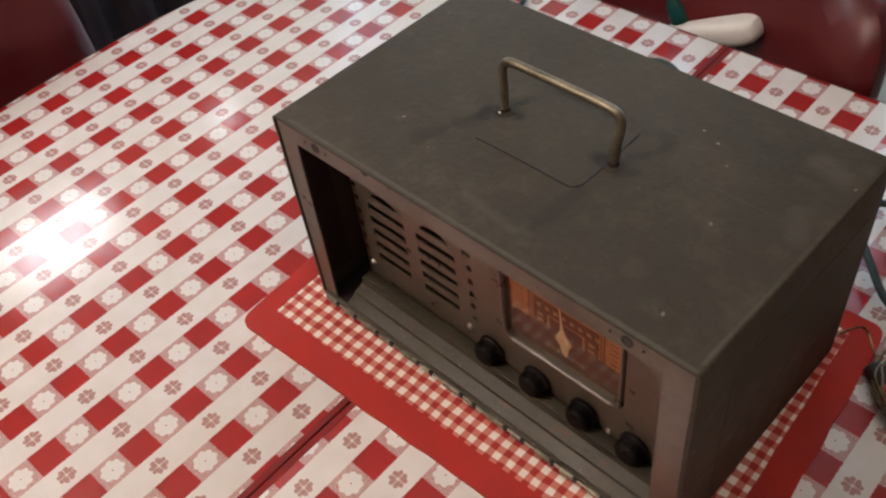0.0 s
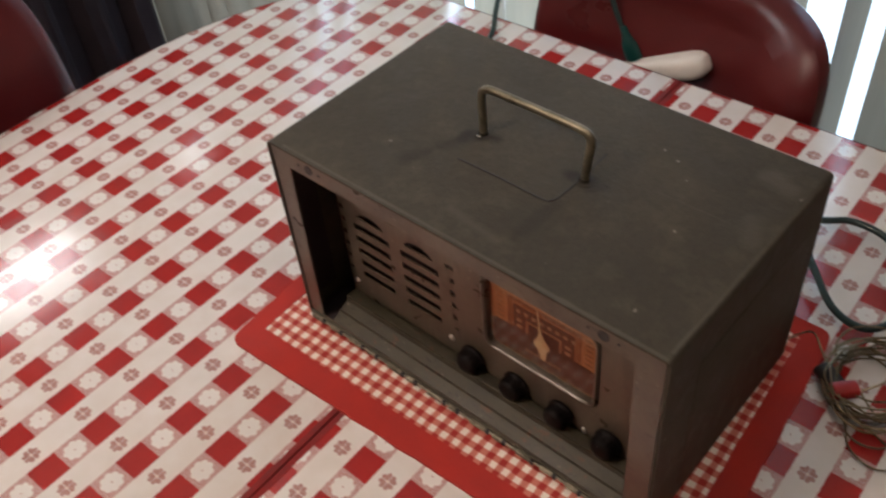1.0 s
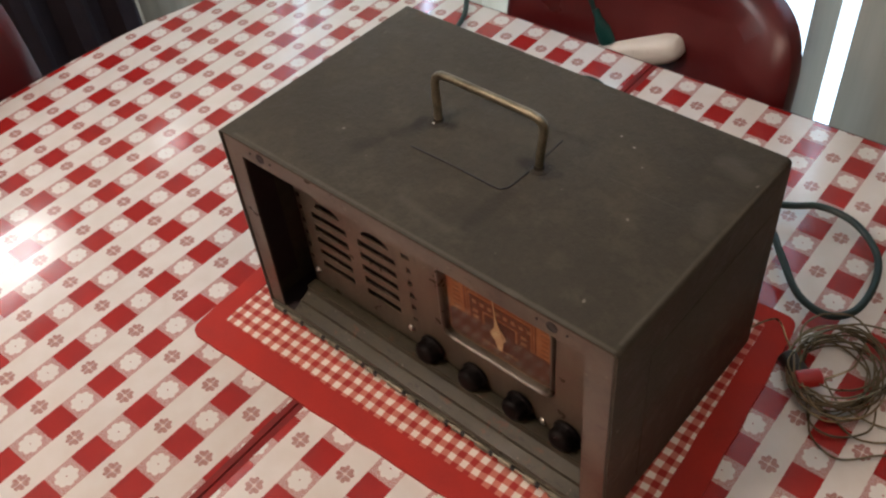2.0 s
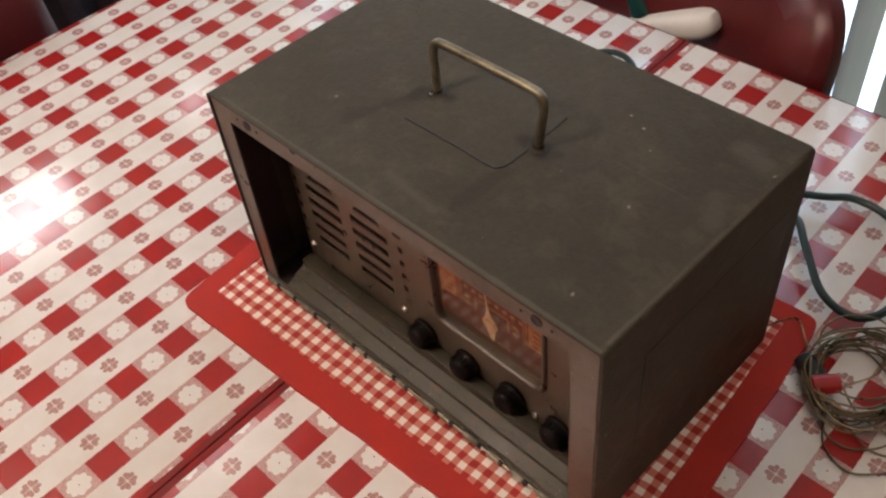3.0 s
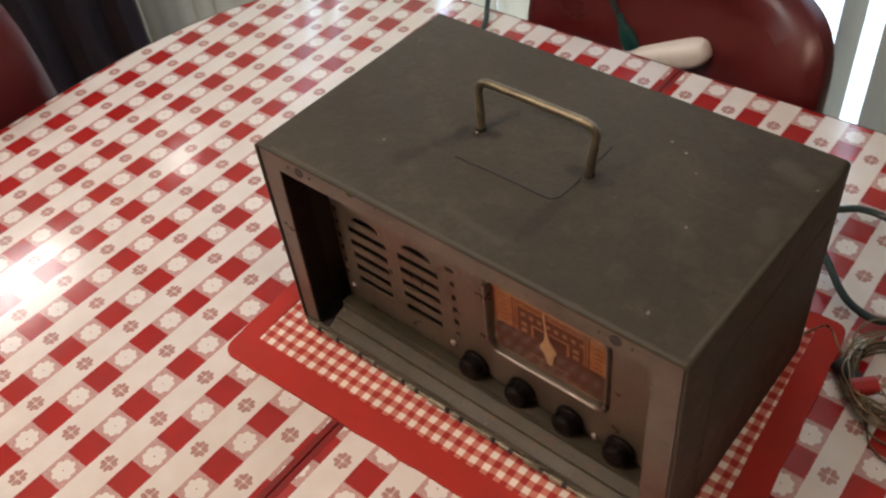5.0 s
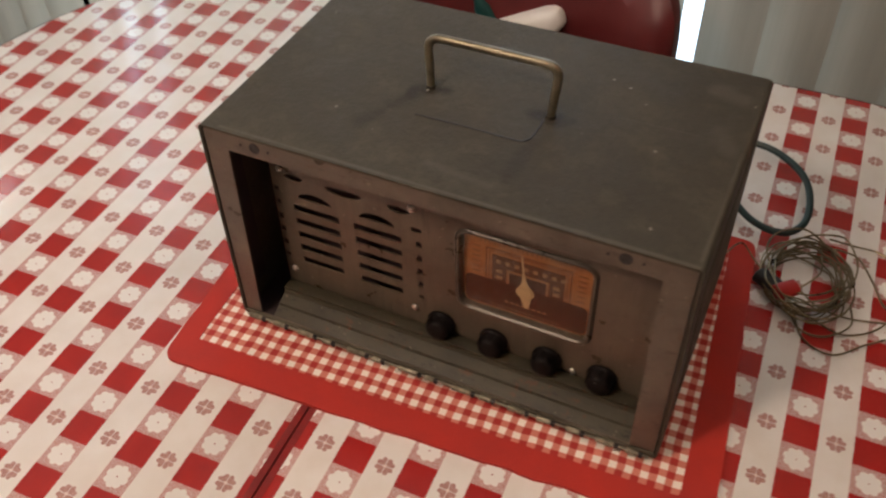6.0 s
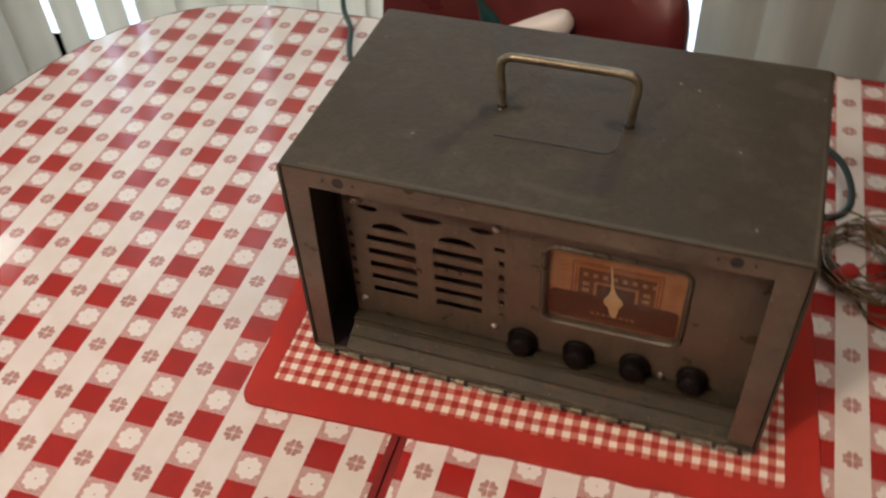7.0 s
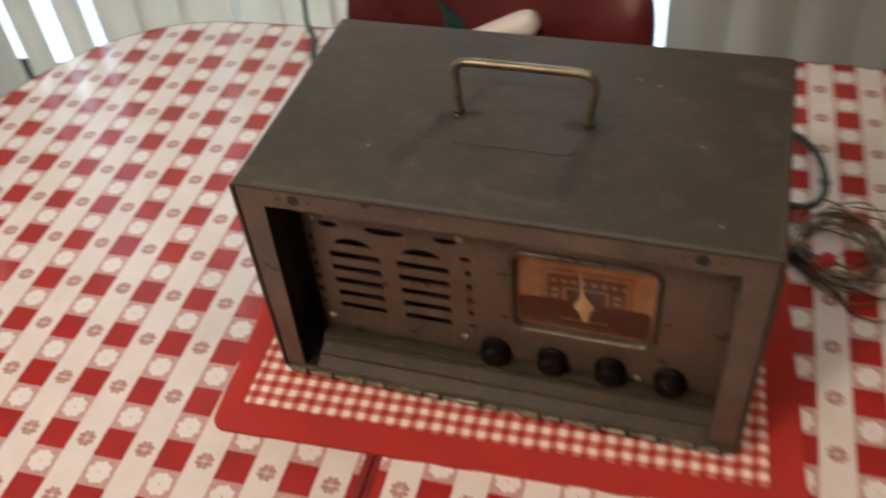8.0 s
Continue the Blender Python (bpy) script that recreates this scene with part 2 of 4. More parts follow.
M_BRASS = worn("aged_brass", (0.12, 0.104, 0.070), (0.34, 0.305, 0.22), 0.42, 0.8, 60, 500, 0.15, 0.0003)
M_HINGE = worn("dull_hinge_steel", (0.11, 0.10, 0.075), (0.34, 0.31, 0.25), 0.38, 0.85, 55, 300)
M_KNUCKLE = worn("rubbed_hinge_knuckle", (0.09, 0.080, 0.055), (0.40, 0.37, 0.28), 0.48, 0.5, 90, 300)
M_SCREW = worn("nickel_screw", (0.6, 0.58, 0.52), (0.9, 0.88, 0.84), 0.30, 1.0, 80, 400, 0)
M_BAKELITE = worn("dark_bakelite", (0.004, 0.0030, 0.0033), (0.010, 0.0075, 0.0075), 0.5, 0.0, 40, 300, 0.05)
M_BAKELITE.node_tree.nodes["Principled BSDF"].inputs["Specular IOR Level"].default_value = 0.12
M_IVORY = worn("ivory_print", (0.38, 0.275, 0.15), (0.47, 0.355, 0.205), 0.55, 0, 90, 600, 0)
M_BROWN = worn("brown_dial_field", (0.034, 0.013, 0.008), (0.056, 0.022, 0.012), 0.55, 0, 80, 600, 0)
M_INK = worn("dark_dial_ink", (0.060, 0.023, 0.010), (0.095, 0.038, 0.015), 0.6, 0, 80, 600, 0)
M_TAN = worn("tan_print", (0.20, 0.125, 0.065), (0.30, 0.19, 0.10), 0.6, 0, 90, 600, 0)
M_FAINT = worn("faded_print", (0.12, 0.055, 0.024), (0.17, 0.085, 0.04), 0.6, 0, 90, 600, 0)
M_RIM = worn("rubbed_rim_metal", (0.060, 0.050, 0.037), (0.105, 0.088, 0.066), 0.36, 0.2, 60, 500)
M_DIAL = dial_paper()
M_REDCLOTH = worn("red_cotton", (0.36, 0.020, 0.013), (0.50, 0.034, 0.022), 0.85, 0, 22, 900, 0.5, 0.0007)
M_VINYL = worn("oxblood_vinyl", (0.066, 0.0054, 0.0064), (0.105, 0.0084, 0.0094), 0.36, 0, 10, 420, 0.25, 0.0005)
M_CHROME = worn("chrome_tube", (0.6, 0.6, 0.6), (0.75, 0.75, 0.75), 0.16, 1.0, 20, 200, 0)
M_EDGE = worn("dark_table_edging", (0.05, 0.012, 0.010), (0.11, 0.035, 0.028), 0.35, 0.2, 40, 300)
M_SEAM = worn("red_cut_edge", (0.15, 0.007, 0.006), (0.27, 0.012, 0.010), 0.75, 0, 40, 300)
M_CORD = worn("dark_green_rubber", (0.006, 0.022, 0.020), (0.012, 0.040, 0.036), 0.45, 0, 40, 300, 0.1)
M_PLUG = worn("teal_green_plug", (0.004, 0.045, 0.042), (0.008, 0.075, 0.068), 0.42, 0, 40, 300, 0.1)
M_WIRE = worn("tarnished_wire", (0.11, 0.085, 0.045), (0.32, 0.25, 0.15), 0.36, 0.8, 70, 500, 0)
M_TAPE = worn("red_tape", (0.34, 0.009, 0.009), (0.46, 0.015, 0.013), 0.45, 0, 60, 300)
M_BLACK = worn("black_tape", (0.012, 0.010, 0.010), (0.03, 0.025, 0.025), 0.5, 0, 60, 300)
M_PLASTIC = worn("off_white_plastic", (0.80, 0.785, 0.74), (0.87, 0.855, 0.82), 0.38, 0, 16, 300, 0.05)
M_WALL = worn("painted_plaster", (0.20, 0.15, 0.105), (0.27, 0.21, 0.15), 0.8, 0, 3, 120, 0.2, 0.001)
# paler than painted_plaster, so its walls bounce more warm light
M_WARM = worn("warm_bounce_plaster", (0.32, 0.235, 0.155), (0.39, 0.295, 0.205), 0.8, 0, 3, 120, 0.2, 0.001)
M_CEIL = worn("white_ceiling_paint", (0.66, 0.64, 0.60), (0.74, 0.715, 0.68), 0.9, 0, 3, 120, 0.2, 0.001)
M_FLOOR = worn("brown_floor", (0.10, 0.062, 0.036), (0.18, 0.12, 0.075), 0.45, 0, 6, 90, 0.15, 0.001)
M_FRAME = worn("white_frame_paint", (0.70, 0.69, 0.66), (0.78, 0.77, 0.74), 0.5, 0, 10, 200)
M_CURTAIN = worn("dark_plum_curtain", (0.030, 0.021, 0.030), (0.062, 0.046, 0.058), 0.85, 0, 20, 700, 0.4, 0.0008)
M_SLAT = translucent("blind_fabric", (0.39, 0.345, 0.275), (0.47, 0.42, 0.34), 0.15)
GLASS = Graph("dial_glass", 0.06)
GLASS.base((1, 0.95, 0.88))
GLASS.bsdf.inputs["Transmission Weight"].default_value = 1.0
GLASS.bsdf.inputs["IOR"].default_value = 1.24
M_GLASS = GLASS.mat

# ---- mesh helpers ----


def mesh_of(name, bm, material, smooth=30):
    bmesh.ops.recalc_face_normals(bm, faces=bm.faces)
    data = bpy.data.meshes.new(name)
    bm.to_mesh(data)
    bm.free()
    data.materials.append(material)
    if smooth:
        data.shade_smooth()
        data.set_sharp_from_angle(angle=radians(smooth))
    return data


def part(name, bm, material, parent, label=""):
    ob = new(name, mesh_of(name, bm, material))
    ob.parent = parent
    return tagged(ob, label)


def thing(name, label, category, m=None, group="", kind=""):
    ob = new(name)
    ob.empty_display_size = 0.05
    ob.matrix_world = m or Matrix()
    return tagged(ob, label, category, group, kind)


def solid(name, bm, material, label, category="", kind="", m=None):
    ob = new(name, mesh_of(name, bm, material))
    if m:
        ob.matrix_world = m
    return tagged(ob, label, category, "", kind)


def box(lo, hi, bevel=0.0, seg=2, bm=None):
    bm = bm or bmesh.new()
    made = bmesh.ops.create_cube(bm, size=1.0)["verts"]
    for v in made:
        v.co = Vector([(a + b) / 2 + c * (b - a) for a, b, c in zip(lo, hi, v.co)])
    if bevel:
        edges = {e for v in made for e in v.link_edges}
        bmesh.ops.bevel(bm, geom=list(edges), offset=bevel, segments=seg, profile=0.5, affect="EDGES")
    return bm


def lathe(profile, centre, axis="-Y", steps=32, bm=None):
    """Turn (radius, height) pairs round an axis."""
    bm = bm or bmesh.new()
    turn = Vector((0, 0, 1)).rotation_difference({"-Y": Vector((0, -1, 0)), "Z": Vector((0, 0, 1)), "X": Vector((1, 0, 0))}[axis]).to_matrix()
    rings = []
    for r, h in profile:
        rings.append([bm.verts.new(Vector(centre) + turn @ Vector((r * math.cos(2 * math.pi * k / steps), r * math.sin(2 * math.pi * k / steps), h))) for k in range(steps)])
    for a, b in zip(rings, rings[1:]):
        for k in range(steps):
            bm.faces.new((a[k], a[(k + 1) % steps], b[(k + 1) % steps], b[k]))
    bm.faces.new(rings[0][::-1])
    bm.faces.new(rings[-1])
    return bm


def smooth_path(points, sub=8, closed=False):
    """Catmull-Rom through the points."""
    pts = [Vector(p) for p in points]
    n, out = len(pts), []
    for k in range(n if closed else n - 1):
        if closed:
            p = [pts[(k + d) % n] for d in (-1, 0, 1, 2)]
        else:
            p = [pts[max(0, min(n - 1, k + d))] for d in (-1, 0, 1, 2)]
        for s in range(sub):
            t = s / sub
            out.append(0.5 * (2 * p[1] + (p[2] - p[0]) * t + (2 * p[0] - 5 * p[1] + 4 * p[2] - p[3]) * t * t + (3 * p[1] - p[0] - 3 * p[2] + p[3]) * t ** 3))
    if not closed:
        out.append(pts[-1])
    return out


def tube(path, radius, steps=10, bm=None):
    """A round bar along a path, with closed ends."""
    bm = bm or bmesh.new()
    rings, side = [], None
    for k, p in enumerate(path):
        way = (path[min(k + 1, len(path) - 1)] - path[max(k - 1, 0)]).normalized()
        if side is None:
            side = way.orthogonal().normalized()
        side = (side - way * side.dot(way)).normalized()
        up = way.cross(side)
        rings.append([bm.verts.new(p + radius * (math.cos(2 * math.pi * a / steps) * side + math.sin(2 * math.pi * a / steps) * up)) for a in range(steps)])
    for a, b in zip(rings, rings[1:]):
        for k in range(steps):
            bm.faces.new((a[k], a[(k + 1) % steps], b[(k + 1) % steps], b[k]))
    bm.faces.new(rings[0][::-1])
    bm.faces.new(rings[-1])
    return bm


def rounded(x0, y0, x1, y1, r, steps=6):
    """Outline of a rectangle with round corners, anticlockwise."""
    out = []
    for cx, cy, a in ((x1 - r, y1 - r, 0), (x0 + r, y1 - r, 90), (x0 + r, y0 + r, 180), (x1 - r, y0 + r, 270)):
        for k in range(steps + 1):
            w = radians(a + 90 * k / steps)
            out.append((cx + r * math.cos(w), cy + r * math.sin(w)))
    return out


def sheet(outer, holes, place, depth, bm=None):
    """A plate with openings. place: maps (a, b, d) to a point; d runs from 0 to depth."""
    bm = bm or bmesh.new()
    edges, loops = [], []
    for loop in (outer, *holes):
        vs = [bm.verts.new(place(a, b, 0)) for a, b in loop]
        loops.append(vs)
        edges += [bm.edges.new((vs[k], vs[(k + 1) % len(vs)])) for k in range(len(vs))]
    made = bmesh.ops.triangle_fill(bm, use_beauty=True, use_dissolve=False, edges=edges)
    faces = [f for f in made["geom"] if isinstance(f, bmesh.types.BMFace)]
    back = bmesh.ops.duplicate(bm, geom=faces + edges + [v for l in loops for v in l])
    twin = {}
    for a, b in back["vert_map"].items():
        twin[a] = b
    shift = Vector(place(0, 0, depth)) - Vector(place(0, 0, 0))
    for vs in loops:
        for v in vs:
            if twin[v].tag is False:
                twin[v].co = v.co + shift
    for vs in loops:
        for k in range(len(vs)):
            a, b = vs[k], vs[(k + 1) % len(vs)]
            bm.faces.new((a, b, twin[b], twin[a]))
    return bm


def front(y):
    return lambda a, b, d: (a, y + d, b)


def flat(z):
    return lambda a, b, d: (a, b, z - d)


# ---- the room ----
XL, XR, YF, YB = -1.75, 2.3, -2.6, 1.10
solid("floor", box((XL - 0.12, YF - 0.12, FLOOR - 0.1), (XR + 0.12, YB + 0.12, FLOOR)), M_FLOOR, "brown floor under the table and chairs", kind="structure")
solid("ceiling", box((XL - 0.12, YF - 0.12, CEIL), (XR + 0.12, YB + 0.12, CEIL + 0.1)), M_CEIL, "white painted ceiling over the room", kind="structure")
solid("wall_south", box((XL - 0.12, YF - 0.12, FLOOR), (XR + 0.12, YF, CEIL)), M_WALL, "plain tan painted wall", kind="structure")
# out of view; pale plaster here reflects light onto the radio's right side
solid("wall_east", box((XR, YF, FLOOR), (XR + 0.12, YB, CEIL)), M_WARM, "plain tan painted wall", kind="structure")


def wall_with_openings(name, material, place, a0, a1, b0, b1, *openings):
    bm = sheet([(a0, b0), (a1, b0), (a1, b1), (a0, b1)], [[(p, r), (q, r), (q, t), (p, t)] for p, q, r, t in openings], place, 0.12)
    return solid(name, bm, material, "tan painted wall with a window opening", kind="structure")


wall_with_openings("wall_north", M_WALL, lambda a, b, d: (a, YB + d, b), XL - 0.12, XR + 0.12, FLOOR, CEIL, (-1.62, 0.300, FLOOR + 0.06, 1.40))
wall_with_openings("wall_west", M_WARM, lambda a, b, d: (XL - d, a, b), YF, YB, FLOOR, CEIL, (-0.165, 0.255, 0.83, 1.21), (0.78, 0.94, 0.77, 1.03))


def window(name, place, a0, a1, b0, b1, bars):
    w = thing(name, "white framed window letting in daylight", "window", kind="structure")
    t = 0.045
    part("frame", sheet([(a0, b0), (a1, b0), (a1, b1), (a0, b1)], [[(a0 + t, b0 + t), (a1 - t, b0 + t), (a1 - t, b1 - t), (a0 + t, b1 - t)]], place, 0.05), M_FRAME, w)
    for a in bars:
        part("mullion", sheet([(a - 0.02, b0 + t), (a + 0.02, b0 + t), (a + 0.02, b1 - t), (a - 0.02, b1 - t)], [], place, 0.04), M_FRAME, w)


window("window_1", lambda a, b, d: (a, YB + 0.03 + d, b), -1.617, 0.297, FLOOR + 0.063, 1.397, (-0.70,))
window("window_2", lambda a, b, d: (XL - 0.03 - d, a, b), -0.162, 0.252, 0.833, 1.207, ())
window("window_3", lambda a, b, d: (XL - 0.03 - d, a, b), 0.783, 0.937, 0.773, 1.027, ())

# bright overcast daylight outside the rear window
OUTSIDE = Graph("daylight_outside", 1.0)
OUTSIDE.base((0, 0, 0))
OUTSIDE.plug(OUTSIDE.bsdf.inputs["Emission Color"], OUTSIDE.mix(OUTSIDE.ramp(OUTSIDE.noise(OUTSIDE.coords(), 1.5, 3), 0.3, 0.7), (0.55, 0.76, 1.0), (0.75, 0.90, 1.0)))
OUTSIDE.bsdf.inputs["Emission Strength"].default_value = 2.8
solid("backdrop", box((-5.0, 2.60, -1.6), (5.0, 2.62, 3.4)), OUTSIDE.mat, "pale daylight outside the window", kind="structure")

# ---- vertical blinds in front of the rear window ----
SLAT = 0.089


blind = thing("vertical_blind", "beige vertical blind with hanging slats before the rear window", "window blind", pose(0, 0.845, 0))


def slat(x, yaw, bow):
    """One hanging blind slat, gently bowed across its width."""
    bm = bmesh.new()
    n, rows = 8, []
    for z in (FLOOR + 0.03, 1.44):
        rows.append([bm.verts.new(((k / n - 0.5) * SLAT, bow * (1 - (2 * k / n - 1) ** 2), z)) for k in range(n + 1)])
    for k in range(n):
        bm.faces.new((rows[0][k], rows[0][k + 1], rows[1][k + 1], rows[1][k]))
    bmesh.ops.solidify(bm, geom=bm.faces[:], thickness=0.0009)
    ob = part("slat", bm, M_SLAT, blind)
    ob.matrix_basis = pose(x, 0, 0, 0, 0, yaw)
    part("hanger", box((-0.006, 0.002, 1.44), (0.006, 0.008, 1.462), 0.002), M_FRAME, ob)


part("head_rail", box((-1.72, -0.025, 1.462), (1.62, 0.025, 1.50), 0.004), M_FRAME, blind)
part("bracket", box((-1.62, -0.012, 1.50), (1.54, 0.012, CEIL)), M_FRAME, blind)
# the slats hang closed but for some gaps; those behind the chair are turned and one is pushed aside
for k in range(7):
    slat(-1.062 - 0.0845 * k, 11 + 3 * math.sin(17 * k), 0.004 + 0.003 * math.sin(3.1 * k))
for k, x in enumerate((-0.9595, -0.8555, -0.7505, -0.664, -0.578, -0.4725, -0.388, -0.3035, -0.219)):
    slat(x, (-12 if k < 2 or k == 5 else 9) + 3 * math.sin(5 * k), 0.004 + 0.003 * math.sin(3.1 * k))
for k in range(3):
    slat(-0.1345 + 0.0845 * k, 60 + 5 * math.sin(4 * k), 0.004)
slat(0.130, 87, 0.004)
slat(0.208, -14, 0.004)
slat(0.2925, -14, 0.005)
for k in range(15):
    slat(0.373 + 0.0825 * k, -8 + 4 * math.sin(2.3 * k), 0.004 + 0.003 * math.sin(3.7 * k))

# ---- dark curtain low on the left side ----


def curtain(x, y0, y1, z0, z1):
    bm = bmesh.new()
    n, rows = 120, []
    for z in (z0, z0 + 0.3, z1 - 0.2, z1):
        rows.append([])
        for k in range(n + 1):
            y = y0 + (y1 - y0) * k / n
            fold = 0.024 * math.sin(2 * math.pi * y / 0.105 + 0.5 * math.sin(5 * y)) + 0.006 * math.sin(2 * math.pi * y / 0.037)
            rows[-1].append(bm.verts.new((x + fold * (1 - 0.35 * (z - z0) / (z1 - z0)), y, z)))
    for a, b in zip(rows, rows[1:]):
        for k in range(n):
            bm.faces.new((a[k], a[k + 1], b[k + 1], b[k]))
    bmesh.ops.solidify(bm, geom=bm.faces[:], thickness=0.0025)
    ob = solid("curtain", bm, M_CURTAIN, "dark plum pleated curtain hanging low by the wall", "curtain")
    part("curtain_rod", tube([Vector((x, y0 - 0.05, z1 - 0.01)), Vector((x, y1 + 0.03, z1 - 0.01))], 0.006), M_HINGE, ob)
    for y in (y0 - 0.03, y1 + 0.015):
        part("rod_bracket", tube([Vector((x, y, z1 - 0.01)), Vector((XL, y, z1 - 0.01))], 0.005), M_HINGE, ob)


curtain(-1.34, -0.75, 0.70, FLOOR + 0.01, 0.34)

# ---- table: printed top in two halves on chrome legs ----
TURN = pose(0, 0, 0, 0, 0, 2.0)
table = thing("dining_table", "oval-ended dining table with glossy red and white checked top", "table", TURN)
CY, HALF, REACH, ROUND = 0.150, 0.500, 0.656, 0.30


def end_outline(sign):
    """Half of the table top: straight at the seam, superelliptic at the end."""
    out = []
    xc = SEAM + sign * (REACH - ROUND)
    for k in range(61):
        a = -math.pi / 2 + math.pi * k / 60
        c, s = math.cos(a), math.sin(a)
        out.append((xc + sign * ROUND * abs(c) ** (2 / 2.5), CY + HALF * math.copysign(abs(s) ** (2 / 2.5), s)))
    inner = SEAM + sign * 0.0012
    return [(inner, CY - HALF)] + out + [(inner, CY + HALF)]


def top_half(sign):
    pts = end_outline(sign)
    if sign < 0:
        pts = pts[::-1]
    bm = bmesh.new()
    rings = []
    mid = Vector((SEAM + sign * 0.3, CY))
    for inset, z in ((0.0, -0.024), (0.0, -0.0025), (0.0008, -0.0008), (0.0025, 0.0)):
        ring = []
        for p in pts:
            q = Vector(p)
            q -= (q - mid).normalized() * inset
            if abs(p[0] - SEAM) < 0.002:
                q.x = p[0] + sign * inset
            ring.append(bm.verts.new((q.x, q.y, z)))
        rings.append(ring)
    n = len(pts)
    for a, b in zip(rings, rings[1:]):
        for k in range(n):
            bm.faces.new((a[k], a[(k + 1) % n], b[(k + 1) % n], b[k]))
    bm.faces.new(rings[-1])
    bm.faces.new(rings[0][::-1])
    return part("tabletop", bm, M_CHECK, table)


def edge_band(sign):
    """Dark edging wrapped round the end of the top."""
    pts = end_outline(sign)
    bm = bmesh.new()
    loops = []
    mid = Vector((SEAM + sign * 0.25, CY))
    for off, z in ((0.0003, -0.027), (0.0016, -0.026), (0.0018, -0.0030), (0.0014, -0.0012), (0.0002, -0.0008)):
        loops.append([])
        for k, p in enumerate(pts):
            a, b = Vector(pts[max(k - 1, 0)]), Vector(pts[min(k + 1, len(pts) - 1)])
            way = (b - a).normalized()
            out = Vector((way.y, -way.x)) * sign
            q = Vector(p) + out * off
            loops[-1].append(bm.verts.new((q.x, q.y, z)))
    for a, b in zip(loops, loops[1:]):
        for k in range(len(pts) - 1):
            bm.faces.new((a[k], a[k + 1], b[k + 1], b[k]))
    return part("edging", bm, M_EDGE, table, "dark edging strip round the tabletop")


for sign in (-1, 1):
    top_half(sign)
    edge_band(sign)
    part("cut_edge", box((SEAM + sign * 0.0040 - 0.0031, CY - HALF + 0.002, -0.022), (SEAM + sign * 0.0040 + 0.0031, CY + HALF - 0.002, 0.0002)), M_SEAM, table, "red cut edge at the leaf joint")
    for y in (CY - 0.33, CY + 0.33):
        part("leg", tube(smooth_path([(sign * 0.40, y, -0.03), (sign * 0.43, y, -0.3), (sign * 0.46, y, FLOOR)], 4), 0.019, 14), M_CHROME, table)
part("apron", sheet(rounded(-0.5, CY - 0.38, 0.55, CY + 0.38, 0.12), [rounded(-0.48, CY - 0.36, 0.53, CY + 0.36, 0.11)], flat(-0.025), 0.07), M_CHROME, table)

# ---- place mat, lying a little skewed ----
MAT = pose(-0.119, 0.026, 0, 0, 0, 3.5)
mat = thing("place_mat", "red bordered gingham cloth place mat under the radio", "place mat", MAT)


def on_mat(*corners):
    """Corners on the table, in the mat's own axes."""
    back = MAT.inverted()
    return [tuple((back @ Vector((a, b, 0)))[:2]) for a, b in corners]


def softened(corners, r):
    """A four-sided outline with rounded corners."""
    out = []
    for k, c in enumerate(corners):
        c = Vector(c)
        a, b = (Vector(corners[k - 1]) - c).normalized(), (Vector(corners[(k + 1) % len(corners)]) - c).normalized()
        p, q = c + a * r, c + b * r
        for s in range(6):
            t = s / 5
            out.append(tuple(p * (1 - t) ** 2 + c * 2 * t * (1 - t) + q * t * t))
    return out


def widened(corners, d):
    mid = sum((Vector(c) for c in corners), Vector((0, 0))) / len(corners)
    return [tuple(Vector(c) + Vector((math.copysign(d, c[0] - mid.x), math.copysign(d, c[1] - mid.y)))) for c in corners]


OUTER = on_mat((-0.1195, 0.0255), (0.357, 0.0540), (0.3260, 0.3770), (-0.1470, 0.3520))
INNER = on_mat((-0.1015, 0.0550), (0.3275, 0.0760), (0.3030, 0.3560), (-0.1170, 0.3350))


def cloth(outline, holes, z, depth, wave):
    bm = sheet(outline, holes, flat(z), depth)
    bmesh.ops.subdivide_edges(bm, edges=bm.edges[:], cuts=1)
    for v in bm.verts:
        if v.co.z > z - depth / 2:
            v.co.z += wave * noise.noise(v.co * 35)
    return bm


def wavy(loop, amount, seed):
    out = []
    for k in range(len(loop)):
        a, b = Vector(loop[k]), Vector(loop[(k + 1) % len(loop)])
        n = max(1, int((b - a).length / 0.012))
        for s in range(n):
            p = a.lerp(b, s / n)
            out.append((p.x + amount * noise.noise(Vector((p.x * 40, p.y * 40, seed))), p.y + amount * noise.noise(Vector((p.x * 40, p.y * 40, seed + 7)))))
    return out


part("woven_centre", cloth(softened(widened(INNER, 0.005), 0.003), [], 0.0030, 0.0024, 0.0), M_GINGHAM, mat, "red and white gingham centre")
part("border", cloth(wavy(softened(OUTER, 0.016), 0.0022, 1), [wavy(softened(INNER, 0.004), 0.0010, 4)], 0.0037, 0.0034, 0.0003), M_REDCLOTH, mat, "plain red cotton border")

# ---- the radio ----
radio = thing("radio_receiver", "old grey-green steel cabinet radio receiver standing on a place mat", "radio", pose(-0.0015, 0.0065, -0.0090))
BX0, BX1, BY0, BY1, BZ0, BZ1 = -0.078, 0.304, 0.091, 0.316, 0.0165, 0.228
T = 0.0022


def shell():
    """Folded steel wrap: top, two sides and bottom, open at the front."""
    outer, inner = rounded(BX0, BZ0, BX1, BZ1, 0.0045, 4), rounded(BX0 + T, BZ0 + T, BX1 - T, BZ1 - T, 0.0025, 4)
    return sheet(outer, [inner], front(BY0), BY1 - BY0)


